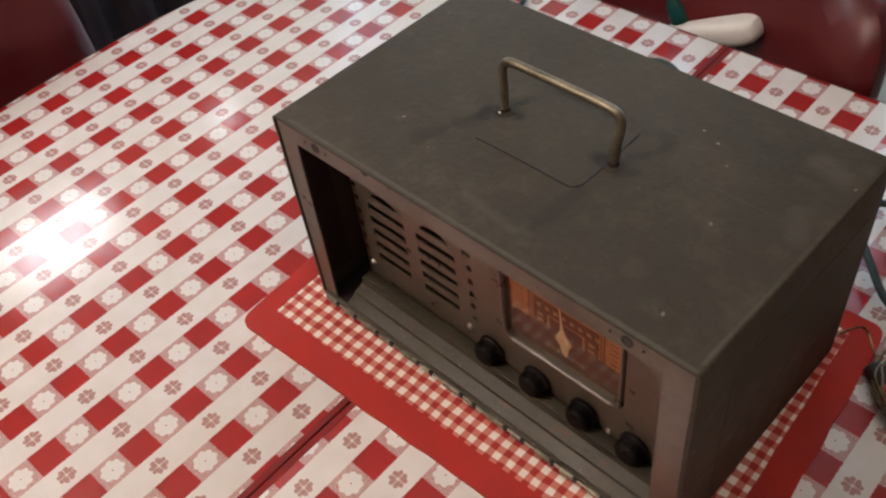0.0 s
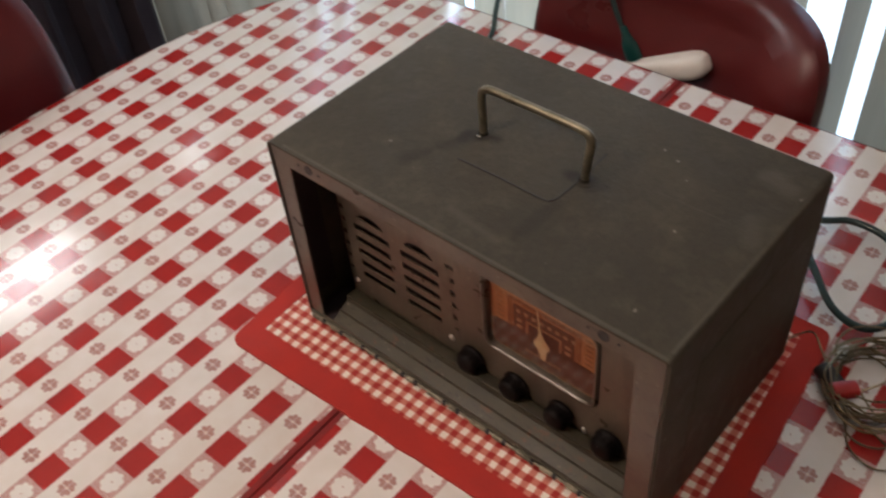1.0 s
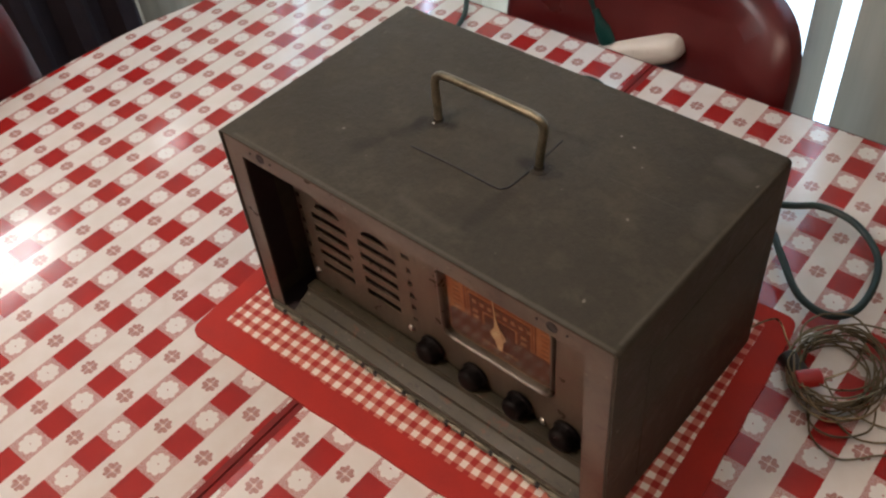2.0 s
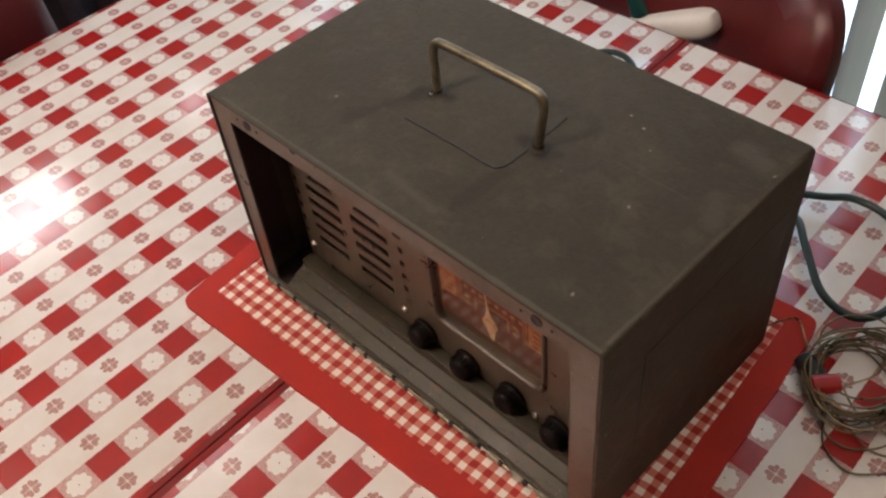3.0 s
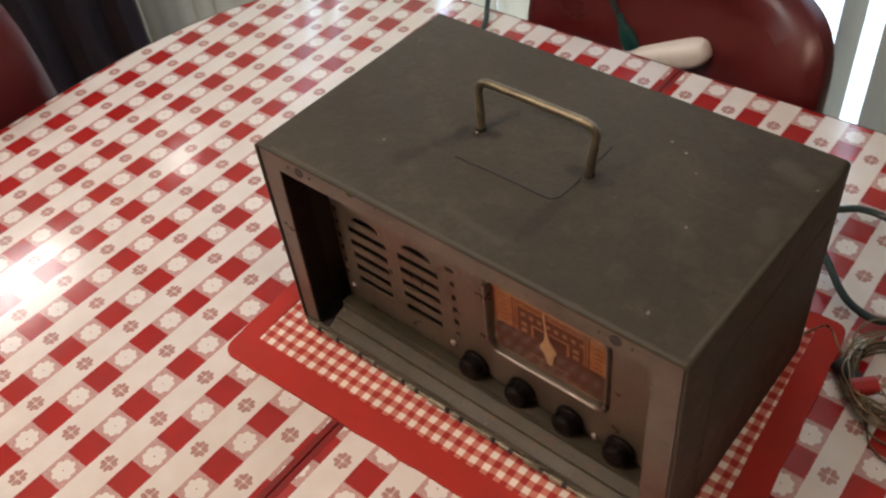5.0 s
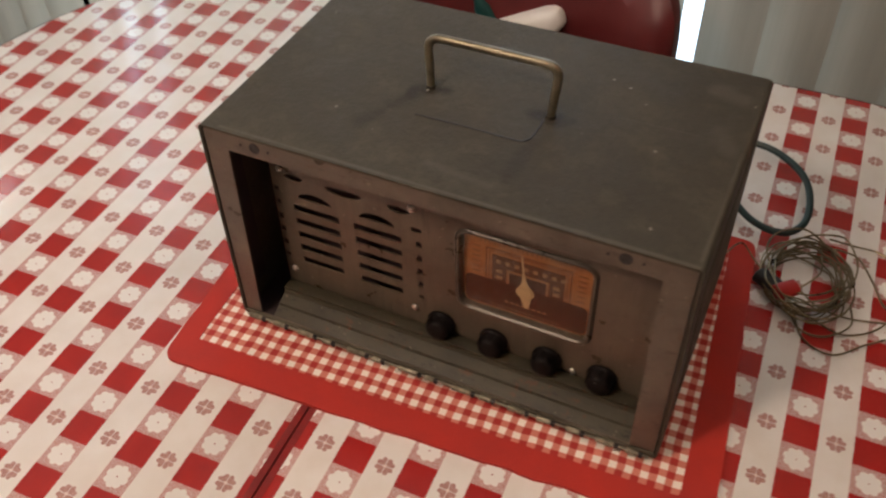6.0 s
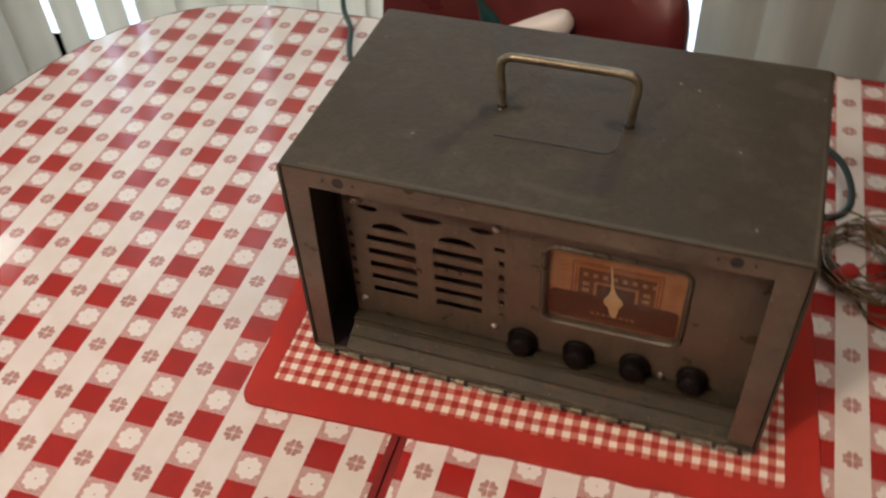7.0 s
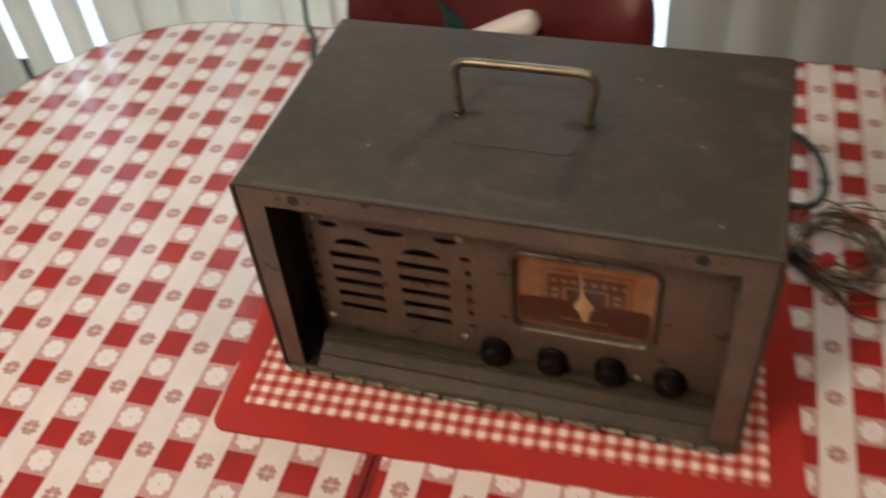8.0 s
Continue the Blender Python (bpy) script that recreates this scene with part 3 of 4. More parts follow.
part("cabinet_shell", shell(), M_PAINT, radio, "grey-green wrinkle enamel, scuffed and dusty")
part("back_panel", box((BX0 + T + 0.0003, BY1 - 0.004, BZ0 + T + 0.0003), (BX1 - T - 0.0003, BY1 - 0.001, BZ1 - T - 0.0003)), M_PAINT, radio)
for fx in (BX0 + 0.03, BX1 - 0.03):
    for fy in (BY0 + 0.03, BY1 - 0.03):
        part("rubber_foot", lathe([(0.010, 0.0), (0.011, 0.002), (0.009, BZ0 - 0.0120 + 0.0004)], (fx, fy, 0.0120), "Z", 20), M_BAKELITE, radio)
# inward lip round the front opening
part("front_lip", sheet(rounded(BX0 + T + 0.0012, BZ0 + T + 0.0002, BX1 - T - 0.0012, BZ1 - T - 0.0010, 0.0025, 3), [[(-0.0592, 0.0215), (0.2808, 0.0215), (0.2800, 0.2088), (-0.0548, 0.2088)]], front(BY0 + 0.0012), 0.0016), M_FLANGE, radio, "bare scuffed metal lip round the front opening")


def sloping_ledge():
    """Flap plate falling from the foot of the panel to the hinge, with two pressed steps."""
    bm = bmesh.new()
    line = [(0.1268, 0.0352), (0.1160, 0.0335), (0.1145, 0.0310), (0.1050, 0.0272), (0.1038, 0.0252), (0.0940, 0.0208)]
    section = line + [(y, z - 0.0018) for y, z in line[::-1]]
    ends = [[bm.verts.new((x, y, z)) for y, z in section] for x in (-0.0480, BX1 - 0.004)]
    n = len(section)
    for k in range(n):
        bm.faces.new((ends[0][k], ends[0][(k + 1) % n], ends[1][(k + 1) % n], ends[1][k]))
    bm.faces.new(ends[0])
    bm.faces.new(ends[1][::-1])
    return bm


part("inner_ledge", sloping_ledge(), M_LEDGE, radio, "worn painted flap below the panel")
part("lower_rail", box((-0.0480, 0.1150, 0.0352), (BX1 - 0.004, 0.1268, 0.0385), 0.0012), M_LEDGE, radio)
# dark sheet behind the panel, keeping the recess in deep shade
part("dark_backing_sheet", box((BX0 + 0.004, 0.1600, 0.02), (BX1 - 0.004, 0.1620, 0.215)), M_INSIDE, radio)

# thin dark sheets added to put the recess's shade into colour
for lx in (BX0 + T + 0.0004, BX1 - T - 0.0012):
    part("recess_shade_sheet", box((lx, 0.0944, 0.0352), (lx + 0.0008, 0.1276, 0.2240)), M_INSIDE, radio)
part("recess_shade_sheet", box((BX0 + 0.004, 0.0944, 0.0192), (-0.0484, 0.1590, 0.0198)), M_INSIDE, radio)
part("recess_shade_sheet", box((BX0 + 0.004, 0.0944, 0.2240), (BX1 - 0.004, 0.1276, 0.2250)), M_INSIDE, radio, "blackened inside of the cabinet")
# front panel with the grille, hole rows and dial opening
PY = 0.128
holes = []
for c in (-0.0095, 0.0475):
    w = 0.0215
    arc = [(c + w * 0.74 * math.cos(radians(a)), 0.1415 + 0.0085 * math.sin(radians(a))) for a in range(0, 181, 15)]
    holes.append(arc)
    for k in range(5):
        z = 0.1300 - k * 0.0152
        holes.append(rounded(c - w + 0.0002 * k, z - 0.0037, c + w - 0.0004 * k, z + 0.0036, 0.0008, 2))
for hx in (-0.0455, 0.0845):
    for k in range(5):
        z = 0.1312 - k * 0.0152
        dz = 0.0016 if k == 4 else 0.0029
        holes.append(rounded(hx - 0.0024, z - dz, hx + 0.0024, z + dz, 0.0005, 1))
    holes.append(rounded(hx - (0.0060 if hx > 0 else 0.0024), 0.1440, hx + 0.0026, 0.1488, 0.0008, 1))
for hx, wide in ((-0.027, 0.0085), (0.0190, 0.0165), (0.0680, 0.0095)):
    low = 0.0052 if wide > 0.01 else 0.0038
    holes.append([(hx + wide * math.cos(radians(a)) + 0.0005 * math.sin(3.1 * a), 0.1632 + (low if a > 180 else 0.0026) * math.sin(radians(a))) for a in range(0, 360, 15)])
DX0, DX1, DZ0, DZ1 = 0.1200, 0.2282, 0.0795, 0.1622
holes.append(rounded(DX0, DZ0, DX1, DZ1, 0.009, 6))
part("front_panel", sheet([(-0.0486, 0.0352), (BX1 - 0.004, 0.0352), (BX1 - 0.004, 0.222), (-0.0486, 0.222)], holes, front(PY), 0.0016), M_PANEL, radio, "grey enamel front panel with arched speaker louvres")


part("speaker_cloth", box((-0.05, 0.1520, 0.045), (0.095, 0.1532, 0.175)), M_INSIDE, radio, "black cloth behind the louvres")


def screw(x, y, z, r=0.0026):
    s = part("screw", lathe([(r, 0.0), (r * 0.98, 0.0007), (r * 0.88, 0.0014), (r * 0.70, 0.0020), (r * 0.45, 0.0024), (r * 0.15, 0.0026)], (x, y, z), "-Y", 16), M_SCREW, radio, "small bright screw head")
    part("slot", box((x - r * 0.8, y - 0.0026, z - 0.0002), (x + r * 0.8, y - 0.0018, z + 0.0003)), M_BLACK, s)


for sx, sz in ((-0.0408, 0.0535), (0.0783, 0.0550), (-0.0388, 0.1695), (0.0800, 0.1690), (0.2205, 0.0410)):
    screw(sx, PY, sz, 0.0034)


def rivet_set(x):
    """Catch hole in the top lip with a small pin on each side."""
    catch = part("catch_hole", lathe([(0.0046, 0.0), (0.0046, 0.0004), (0.0034, 0.0006), (0.0030, 0.0001)], (x, BY0 + 0.0012, 0.2178), "-Y", 20), M_BLACK, radio, "dark round catch hole")
    for d in (-0.012, 0.012):
        part("pin", lathe([(0.0011, 0.0), (0.0009, 0.0007)], (x + d, BY0 + 0.0012, 0.2178), "-Y", 10), M_BLACK, catch)


rivet_set(-0.030)
rivet_set(0.254)

# dial: rolled rim, paper, printed scales, pointer and glass
dial = part("dial", sheet(rounded(DX0 + 0.0004, DZ0 + 0.0004, DX1 - 0.0004, DZ1 - 0.0004, 0.0085), [], front(0.1335), 0.001), M_DIAL, radio, "amber paper tuning dial with brown field")


def rim():
    bm = bmesh.new()
    rings = []
    for grow, y in ((0.0036, PY - 0.0002), (0.0030, PY - 0.0014), (0.0016, PY - 0.0024), (0.0002, PY - 0.0022), (-0.0010, PY - 0.0006), (-0.0016, 0.1336)):
        rings.append([bm.verts.new((a, y, b)) for a, b in rounded(DX0 - grow, DZ0 - grow, DX1 + grow, DZ1 + grow, 0.009 + grow)])
    n = len(rings[0])
    for a, b in zip(rings, rings[1:]):
        for k in range(n):
            bm.faces.new((a[k], a[(k + 1) % n], b[(k + 1) % n], b[k]))
    return bm


part("dial_rim", rim(), M_RIM, dial, "rolled metal rim, rubbed bright")
DY = 0.1333
part("brown_field", sheet(rounded(DX0 + 0.0030, DZ0 + 0.0030, DX1 - 0.0030, 0.1130, 0.0055), [], front(DY - 0.0001), 0.0002), M_BROWN, dial, "dark brown lower field")


def bar(bm, x0, z0, x1, z1, y=DY - 0.0004):
    box((x0, y, z0), (x1, y + 0.0003, z1), bm=bm)


def print_part(name, boxes, material, label=""):
    for b in boxes:
        bm = bmesh.new()
        bar(bm, *b)
        part(name, bm, material, dial, label)


CX = 0.1752
BASE = 0.1134
for w, ztop, t in ((0.0350, 0.1478, 0.0009), (0.0322, 0.1452, 0.0006)):
    print_part("scale_frame", [(CX - w, BASE, CX - w + t, ztop), (CX + w - t, BASE, CX + w, ztop), (CX - w + t, ztop - t, CX + w - t, ztop)], M_INK, "printed scale outline")
# dark figure band in the shape of an arch, with unreadable figures as plain bars
print_part("figure_band", [(CX - 0.0298, BASE, CX - 0.0175, 0.1420), (CX + 0.0175, BASE, CX + 0.0298, 0.1420), (CX - 0.0175, 0.1290, CX + 0.0175, 0.1420)], M_INK, "dark band of the tuning scale")
FY = DY - 0.0008
figures = [(CX - 0.0262 + k * 0.0076, 0.1338, CX - 0.0226 + k * 0.0076, 0.1374) for k in range(8)]
figures += [(CX + s * 0.0236 - 0.0026, z, CX + s * 0.0236 + 0.0026, z + 0.0034) for s in (-1, 1) for z in (0.1165, 0.1235)]
for b in figures:
    bm = bmesh.new()
    bar(bm, *b, FY)
    part("scale_figure", bm, M_TAN, dial, "unreadable scale figure as a bar")
print_part("scale_arch", [(CX - 0.0165, BASE, CX - 0.0157, 0.1280), (CX + 0.0157, BASE, CX + 0.0165, 0.1280), (CX - 0.0157, 0.1272, CX + 0.0157, 0.1280)], M_TAN)
print_part("inner_field", [(CX - 0.0150, BASE, CX + 0.0150, 0.1264)], M_BROWN)
print_part("edge_mark", [(CX + s * 0.0432 - 0.0034, z, CX + s * 0.0432 + 0.0034, z + 0.0010) for s in (-1, 1) for z in (0.118, 0.1235, 0.129, 0.1345, 0.140, 0.1455)], M_FAINT, "faint printed bars")
print_part("top_tick", [(CX - 0.040 + k * 0.00381, 0.1515, CX - 0.0390 + k * 0.00381, 0.1545) for k in range(22)], M_FAINT)
print_part("maker_bar", [(CX - 0.0180 + k * 0.0046, 0.0920, CX - 0.0152 + k * 0.0046, 0.0938) for k in range(8)], M_TAN, "small unreadable lettering as bars")
print_part("maker_bar", [(CX - 0.0300 + k * 0.0040, 0.0852, CX - 0.0276 + k * 0.0040, 0.0864) for k in range(15)], M_FAINT)


def pointer():
    """Thin needle, leaning a little, with a diamond hub and a short tail."""
    tip, hub, tail = Vector((0.1700, 0.1495)), Vector((0.1742, 0.1105)), Vector((0.1762, 0.0935))
    way = (tip - hub).normalized()
    side = Vector((way.y, -way.x))
    pts = [(0.0004, 0.0390), (0.0008, 0.0205), (0.0015, 0.0140), (0.0030, 0.0088), (0.0070, 0.0028), (0.0078, 0.0), (0.0068, -0.0028), (0.0040, -0.0062), (0.0038, -0.0095), (0.0014, -0.0170)]
    loop = [hub + way * b + side * a for a, b in pts] + [hub + way * b - side * a for a, b in pts[::-1]]
    bm = sheet([(p.x, p.y) for p in loop], [], front(0.1316), 0.0007)
    lathe([(0.0050, 0.0), (0.0050, 0.0006), (0.0040, 0.0010), (0.001, 0.0013)], (hub.x, 0.1316, hub.y), "-Y", 24, bm)
    return bm


part("pointer", pointer(), M_IVORY, dial, "cream tuning pointer")
glass = part("dial_glass", sheet(rounded(DX0 - 0.0006, DZ0 - 0.0006, DX1 + 0.0006, DZ1 + 0.0006, 0.0085), [], front(0.1292), 0.0008), M_GLASS, dial)
glass.visible_shadow = False


def knob(x, turn):
    z = 0.0490
    k = part("knob", lathe([(0.0124, 0.0), (0.0126, 0.0020), (0.0114, 0.0030), (0.0110, 0.0040), (0.0104, 0.0100), (0.0097, 0.0122), (0.0080, 0.0138), (0.0050, 0.0146), (0.002, 0.0148)], (x, PY - 0.0012, z), "-Y", 36), M_BAKELITE, radio, "dark brown bakelite control knob")
    bm = bmesh.new()
    for a in range(24):
        w = 2 * math.pi * a / 24
        p = Vector((x + 0.0108 * math.cos(w), 0, z + 0.0108 * math.sin(w)))
        tube([Vector((p.x, PY - 0.0055, p.z)), Vector((p.x, PY - 0.0118, p.z))], 0.0003, 5, bm)
    part("grip_ribs", bm, M_BAKELITE, k)
    if turn is not None:
        d = Vector((math.cos(radians(turn)), 0, math.sin(radians(turn))))
        c = Vector((x - 0.001, PY - 0.0148, z))
        part("index_line", tube([c - d * 0.001, c + d * 0.0070], 0.0006, 6), M_PLASTIC, k, "thin white index line")
    part("shaft_washer", lathe([(0.0080, 0.0), (0.0080, 0.0011)], (x, PY - 0.0001, z), "-Y", 20), M_HINGE, k)


for kx, turn in ((0.1035, None), (0.1512, None), (0.1982, None), (0.2448, 100)):
    knob(kx, turn)

# piano hinge along the front foot
HZ, HY = 0.0185, BY0 - 0.0022
hinge = part("hinge", box((BX0 + 0.003, BY0 - 0.0012, 0.0175), (BX1 - 0.003, BY0 + 0.0008, 0.0222), 0.0004), M_LEAF, radio, "piano hinge along the front edge")
part("hinge_pin", tube([Vector((BX0 + 0.006, HY, HZ)), Vector((BX1 - 0.006, HY, HZ))], 0.0011, 8), M_HINGE, hinge)
for k in range(15):
    x = BX0 + 0.008 + k * 0.0250
    wide = 0.012 + 0.005 * math.sin(9.7 * k)
    bm = lathe([(0.0019, 0.0), (0.0024, 0.0005), (0.0024, wide), (0.0019, wide + 0.0006)], (x, HY, HZ), "X", 12)
    part("hinge_knuckle", bm, M_KNUCKLE, hinge)
    part("knuckle_gap", box((x + wide + 0.001, HY - 0.0021, HZ - 0.0021), (x + wide + 0.0045, HY + 0.0016, HZ + 0.0022), 0.0005), M_BLACK, hinge)

# shallow pressed field on the right side
part("side_pressing", box((BX1 - 0.0004, 0.134, 0.036), (BX1 + 0.0007, 0.300, 0.186), 0.0006, 2), M_PAINT, radio)

# carrying handle
HX0, HX1, HYY, HTOP = 0.0614, 0.1638, 0.2020, 0.2710
LEAN = 0.0035     # the grip leans towards the back
handle = part("handle", tube(smooth_path([(HX0 + 0.002, HYY, BZ1 + 0.0004), (HX0 + 0.001, HYY + 0.4 * LEAN, BZ1 + 0.016), (HX0 - 0.0005, HYY + 0.8 * LEAN, HTOP - 0.0095), (HX0 + 0.002, HYY + LEAN, HTOP - 0.0030), (HX0 + 0.0095, HYY + LEAN, HTOP), (0.097, HYY + LEAN, HTOP + 0.0004), (0.133, HYY + LEAN, HTOP + 0.0004), (HX1 - 0.0095, HYY + LEAN, HTOP), (HX1 - 0.002, HYY + LEAN, HTOP - 0.0030), (HX1 + 0.0005, HYY + 0.8 * LEAN, HTOP - 0.0095), (HX1 - 0.001, HYY + 0.4 * LEAN, BZ1 + 0.016), (HX1 - 0.002, HYY, BZ1 + 0.0004)], 6), 0.0034, 14), M_BRASS, radio, "tarnished brass carrying handle")
for hx in (HX0 + 0.002, HX1 - 0.002):
    part("foot_plate", lathe([(0.0085, 0.0), (0.0082, 0.0005), (0.0044, 0.0008), (0.0036, 0.0030)], (hx, HYY, BZ1 - 0.0002), "Z", 20), M_PAINT, handle)

part("foot_rivet", lathe([(0.0013, 0.0), (0.0011, 0.0007), (0.0005, 0.0011)], (HX0 + 0.0012, HYY - 0.0052, BZ1 + 0.0004), "Z", 12), M_SCREW, handle)
crease = smooth_path([(0.0670, 0.1660, BZ1), (0.1100, 0.1668, BZ1), (0.1480, 0.1664, BZ1), (0.1545, 0.1690, BZ1), (0.1575, 0.1760, BZ1), (0.1580, 0.2050, BZ1), (0.1570, 0.2380, BZ1)], 6)
part("scored_line", tube(crease, 0.0009, 5), M_BLACK, radio, "dark scored line on the lid")

# ---- dinette chairs ----


def dinette_chair(m, label, top=0.085, half=0.2215, bow=0.0192):
    """Padded back and seat on bent chrome tube; the back's face looks along -y."""
    c = thing("dining_chair", label, "chair", m, "chairs round the table")
    outline = []
    for k in range(72):
        a = 2 * math.pi * k / 72
        ca, sa = math.cos(a), math.sin(a)
        n = 5.5 if sa > 0 else 4.0
        px, pz = math.copysign(abs(ca) ** (2 / n), ca), math.copysign(abs(sa) ** (2 / n), sa)
        wide = half - 0.030 * max(0.0, -pz)
        outline.append((px * wide, -0.085 + pz * (0.085 + top if pz > 0 else 0.170)))
    bm = bmesh.new()
    rings = []
    for shrink, y in ((0.78, -0.011), (0.89, -0.0095), (0.955, -0.005), (0.988, 0.002), (1.0, 0.012), (1.0, 0.024), (0.97, 0.034), (0.88, 0.037)):
        rings.append([])
        for a, b in outline:
            lean = 0.16 * (b + 0.085) - bow * (a / half) ** 2
            rings[-1].append(bm.verts.new((a * shrink, y + lean, -0.085 + (b + 0.085) * shrink)))
    n = len(outline)
    for p, q in zip(rings, rings[1:]):
        for k in range(n):
            bm.faces.new((p[k], p[(k + 1) % n], q[(k + 1) % n], q[k]))
    bm.faces.new(rings[0][::-1])
    bm.faces.new(rings[-1])
    part("backrest", bm, M_VINYL, c, "oxblood red vinyl padded back")
    seat = box((-0.205, -0.40, -0.345), (0.205, 0.0, -0.295), 0.02, 4)
    part("seat", seat, M_VINYL, c)
    for s in (-1, 1):
        part("back_post", tube(smooth_path([(s * 0.17, 0.035, -0.14), (s * 0.185, 0.012, -0.30), (s * 0.19, 0.03, -0.5), (s * 0.20, 0.07, FLOOR)], 5), 0.011, 12), M_CHROME, c)
        part("front_leg", tube(smooth_path([(s * 0.18, -0.05, -0.352), (s * 0.185, -0.34, -0.357), (s * 0.19, -0.37, -0.40), (s * 0.20, -0.39, FLOOR)], 5), 0.011, 12), M_CHROME, c)
    return c


dinette_chair(pose(-0.0400, 0.735, 0), "oxblood red vinyl dinette chair pushed against the table's long side", 0.085, 0.206, 0.075)
dinette_chair(pose(0.735, 0.745, 0, 0, 0, -25), "oxblood red vinyl dinette chair turned at the table's far corner")
dinette_chair(pose(-0.715, -0.014, 0, 0, 0, 90), "oxblood red vinyl dinette chair at the table's rounded end", 0.150)

# ---- white power strip standing between table and chair ----
strip = thing("power_strip", "off-white plastic power strip leaning between table and red chair", "power strip")


def capsule(a, b, wide, deep, bm=None):
    """A rounded bar from a to b."""
    bm = bm or bmesh.new()
    way = (b - a).normalized()
    side = Vector((0, 1, 0))
    up = way.cross(side).normalized()
    length = (b - a).length
    rings = []
    for t, s in ((-0.020, 0.30), (-0.0175, 0.62), (-0.011, 0.88), (0.0, 1.0), (length * 0.5, 1.05), (length, 1.0), (length + 0.010, 0.85), (length + 0.014, 0.4)):
        rings.append([])
        for k in range(28):
            w = 2 * math.pi * k / 28
            c, q = math.cos(w), math.sin(w)
            rings[-1].append(bm.verts.new(a + way * t + s * (wide * math.copysign(abs(c) ** 0.75, c) * up + deep * math.copysign(abs(q) ** 0.75, q) * side)))
    for p, q in zip(rings, rings[1:]):
        for k in range(28):
            bm.faces.new((p[k], p[(k + 1) % 28], q[(k + 1) % 28], q[k]))
    bm.faces.new(rings[0][::-1])
    bm.faces.new(rings[-1])
    return bm


SA, SB = Vector((-0.0040, 0.6960, -0.0040)), Vector((-0.176, 0.6960, -0.0840))
part("housing", capsule(SA, SB, 0.0178, 0.0210), M_PLASTIC, strip)

# ---- green mains cord with its plug ----
cord = thing("mains_lead", "dark green mains lead looping from the radio to the power strip", "power cord")
CORD = [(0.258, 0.3210, 0.046), (0.256, 0.345, 0.036), (0.236, 0.400, 0.014), (0.232, 0.448, 0.010), (0.250, 0.462, 0.012), (0.277, 0.432, 0.015), (0.312, 0.396, 0.014), (0.343, 0.388, 0.014),
        (0.361, 0.407, 0.015), (0.361, 0.447, 0.015), (0.347, 0.484, 0.015), (0.314, 0.511, 0.015), (0.278, 0.514, 0.015), (0.249, 0.497, 0.014), (0.165, 0.465, 0.008),
        (0.100, 0.455, 0.006), (0.035, 0.480, 0.006), (0.008, 0.540, 0.008), (-0.008, 0.562, 0.010), (-0.034, 0.570, 0.010), (-0.058, 0.556, 0.008), (-0.085, 0.520, 0.006), (-0.150, 0.495, 0.005), (-0.225, 0.530, 0.005), (-0.258, 0.600, 0.006),
        (-0.284, 0.640, 0.012), (-0.296, 0.680, 0.050), (-0.268, 0.694, 0.105), (-0.205, 0.696, 0.132), (-0.150, 0.694, 0.085), (-0.121, 0.690, 0.036), (-0.100, 0.690, 0.000)]
part("cable", tube(smooth_path(CORD, 8), 0.0036, 10), M_CORD, cord)


def plug():
    a, way = Vector((-0.110, 0.690, 0.020)), Vector((0.46, 0.0, -0.89)).normalized()
    side, up = Vector((0, 1, 0)), None
    up = way.cross(side)
    bm, rings = bmesh.new(), []
    for t, s, d in ((0.0, 0.0052, 0.0050), (0.012, 0.0060, 0.0056), (0.020, 0.0088, 0.0076), (0.026, 0.0118, 0.0092), (0.044, 0.0128, 0.0098), (0.048, 0.0118, 0.0090)):
        rings.append([bm.verts.new(a + way * t + s * math.cos(2 * math.pi * k / 20) * up + d * math.sin(2 * math.pi * k / 20) * side) for k in range(20)])
    for p, q in zip(rings, rings[1:]):
        for k in range(20):
            bm.faces.new((p[k], p[(k + 1) % 20], q[(k + 1) % 20], q[k]))
    bm.faces.new(rings[0][::-1])
    bm.faces.new(rings[-1])
    return bm


part("plug", plug(), M_PLUG, cord, "moulded green rubber plug")

# ---- coil of aerial wire with a red tape tag ----
coil = thing("wire_coil", "tangled coil of tarnished aerial wire with red tape", "wire coil")
rng = random.Random(4)
for k in range(15):
    cx, cy = 0.3770 + rng.uniform(-0.005, 0.005), 0.3410 + rng.uniform(-0.007, 0.007)
    rx, ry = rng.uniform(0.026, 0.037), rng.uniform(0.036, 0.050)
    tilt, lift = rng.uniform(-0.5, 0.5), 0.0016 + 0.0007 * k
    pts = []
    for a in range(14):
        w = 2 * math.pi * a / 14
        ex, ey = rx * math.cos(w) * (1 + rng.uniform(-0.07, 0.07)), ry * math.sin(w) * (1 + rng.uniform(-0.07, 0.07))
        pts.append((cx + ex * math.cos(tilt) - ey * math.sin(tilt), cy + ex * math.sin(tilt) + ey * math.cos(tilt), lift + (0.004 + 0.012 * (k % 4 == 1)) * abs(math.sin(w + k)) + rng.uniform(0, 0.002)))
    loop = smooth_path(pts, 5, True)
    part("wire_turn", tube(loop + [loop[0]], 0.0009, 6), M_WIRE, coil)
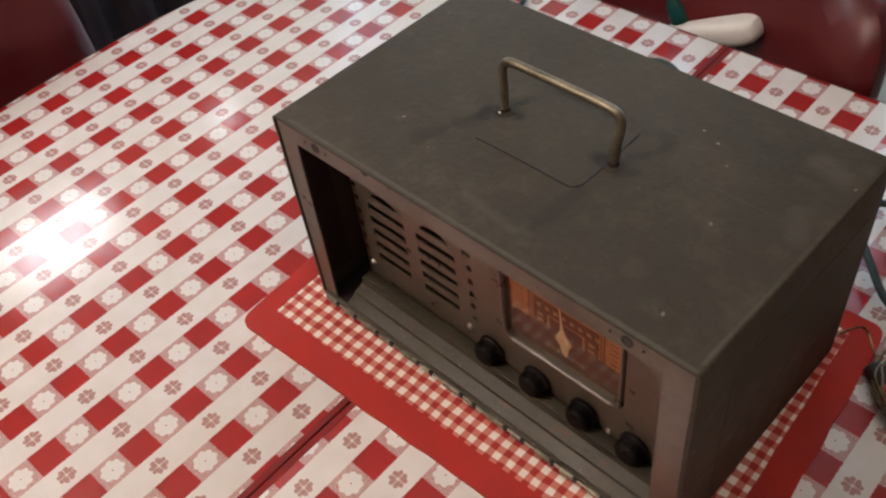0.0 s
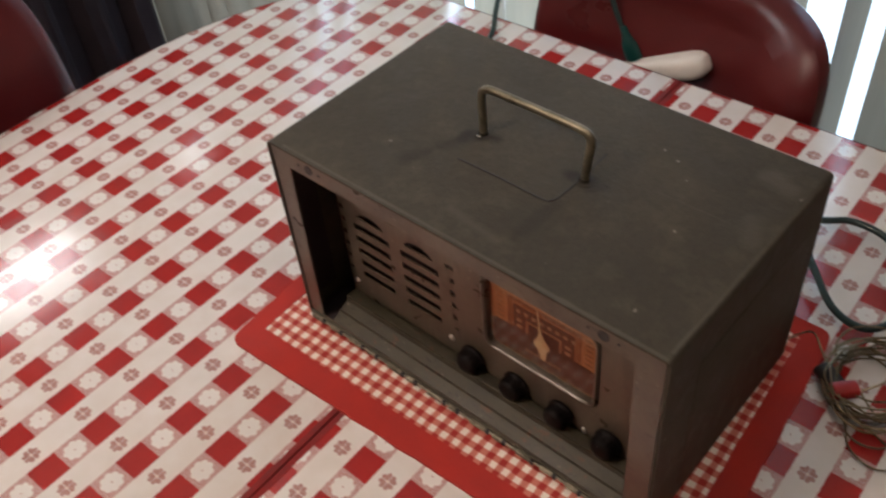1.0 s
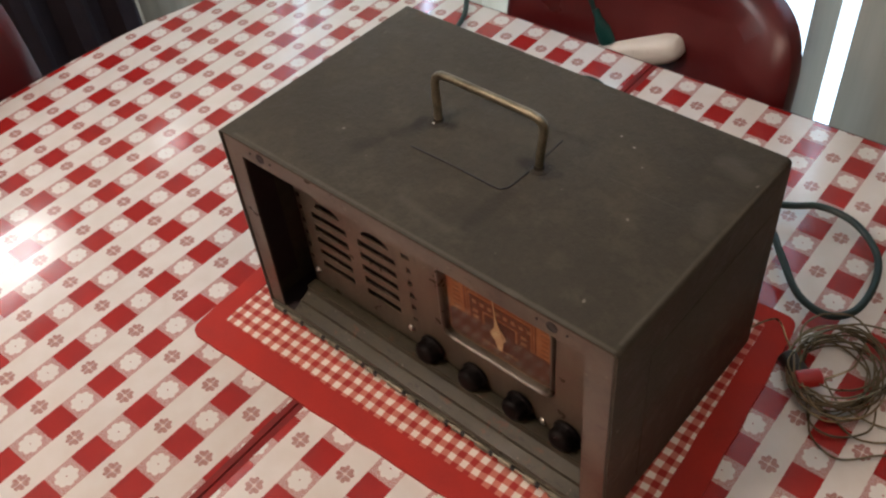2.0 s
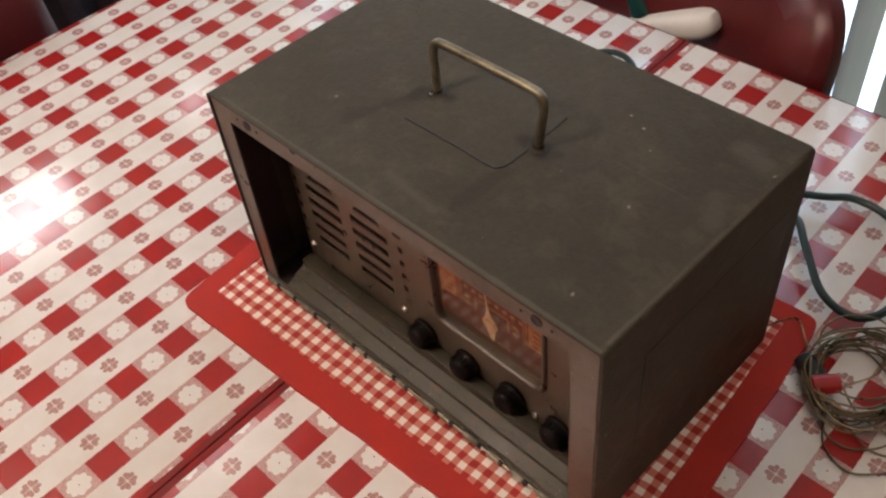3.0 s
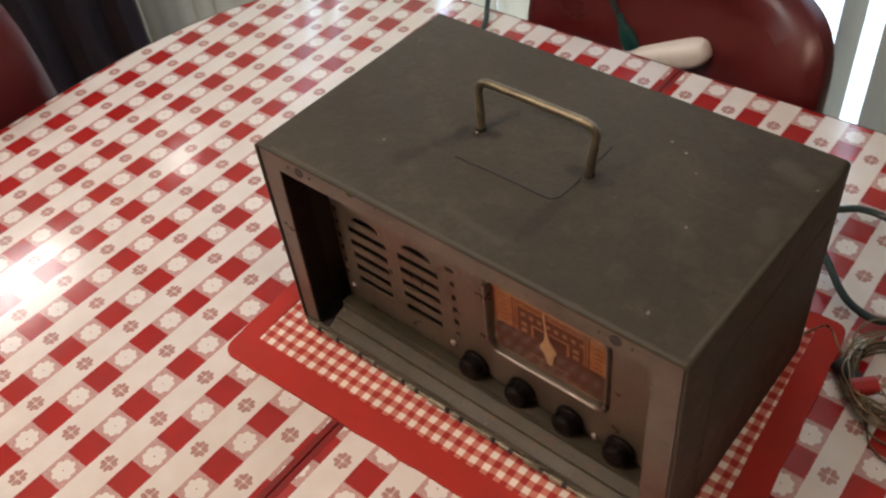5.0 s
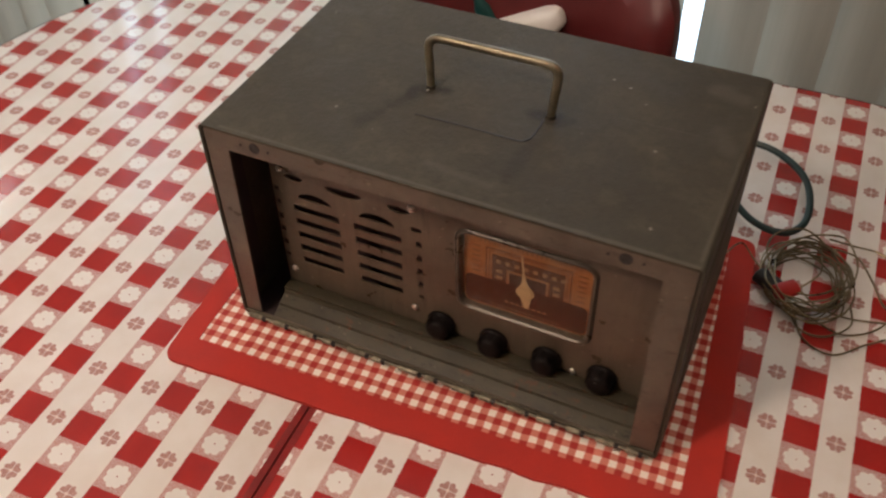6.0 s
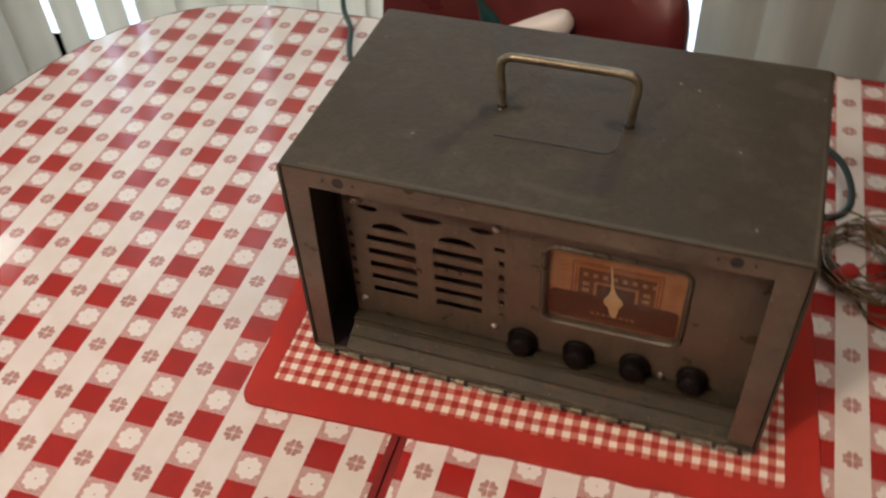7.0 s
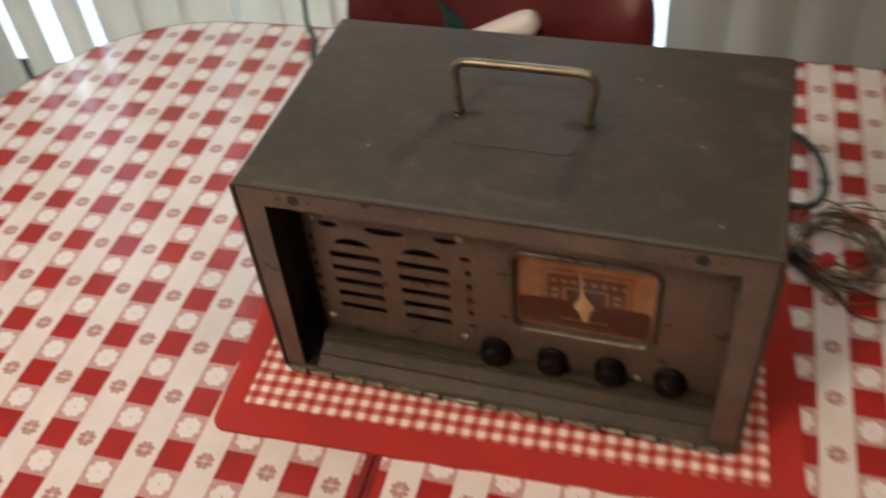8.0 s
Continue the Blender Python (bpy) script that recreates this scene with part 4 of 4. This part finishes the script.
for pts in (((0.372, 0.300, 0.006), (0.386, 0.272, 0.003), (0.412, 0.264, 0.003), (0.436, 0.284, 0.006), (0.452, 0.300, 0.003)),
            ((0.366, 0.306, 0.006), (0.380, 0.283, 0.003), (0.402, 0.281, 0.004), (0.421, 0.300, 0.007), (0.417, 0.322, 0.010)),
            ((0.394, 0.390, 0.010), (0.415, 0.384, 0.012), (0.432, 0.362, 0.008), (0.446, 0.340, 0.003), (0.462, 0.335, 0.003)),
            ((0.372, 0.325, 0.010), (0.386, 0.345, 0.016), (0.384, 0.372, 0.014), (0.380, 0.388, 0.010)),
            ((0.388, 0.402, 0.010), (0.412, 0.407, 0.005), (0.436, 0.407, 0.004), (0.458, 0.387, 0.003), (0.463, 0.352, 0.003), (0.444, 0.310, 0.003), (0.418, 0.291, 0.003), (0.394, 0.297, 0.003), (0.366, 0.306, 0.006)),
            ((0.520, 0.500, 0.003), (0.493, 0.462, 0.004), (0.481, 0.442, 0.004), (0.478, 0.394, 0.003), (0.469, 0.349, 0.003), (0.457, 0.324, 0.003), (0.429, 0.313, 0.004), (0.410, 0.309, 0.006), (0.390, 0.311, 0.008), (0.372, 0.322, 0.012)),
            ((0.3005, 0.3130, 0.034), (0.312, 0.352, 0.020), (0.328, 0.345, 0.010), (0.346, 0.327, 0.008), (0.360, 0.316, 0.008))):
    part("wire_end", tube(smooth_path(pts, 8), 0.0009, 6), M_WIRE, coil)


def tape(centre, length, radius, yaw, material, name, label):
    bm = bmesh.new()
    rings = []
    for t, s in ((-0.5, 0.86), (-0.46, 1.0), (0.0, 1.05), (0.46, 1.0), (0.5, 0.86)):
        rings.append([bm.verts.new((t * length, s * radius * math.cos(2 * math.pi * k / 20), s * radius * 0.80 * math.sin(2 * math.pi * k / 20))) for k in range(20)])
    for p, q in zip(rings, rings[1:]):
        for k in range(20):
            bm.faces.new((p[k], p[(k + 1) % 20], q[(k + 1) % 20], q[k]))
    bm.faces.new(rings[0][::-1])
    bm.faces.new(rings[-1])
    bmesh.ops.transform(bm, matrix=pose(*centre, 0, 0, yaw), verts=bm.verts)
    part(name, bm, material, coil, label)


tape((0.3610, 0.3150, 0.0125), 0.022, 0.0082, 45, M_TAPE, "tape_tag", "bright red tape wrapped round the wires")
tape((0.3465, 0.3220, 0.0095), 0.028, 0.0088, -32, M_BLACK, "tape_tag", "black taped joint")
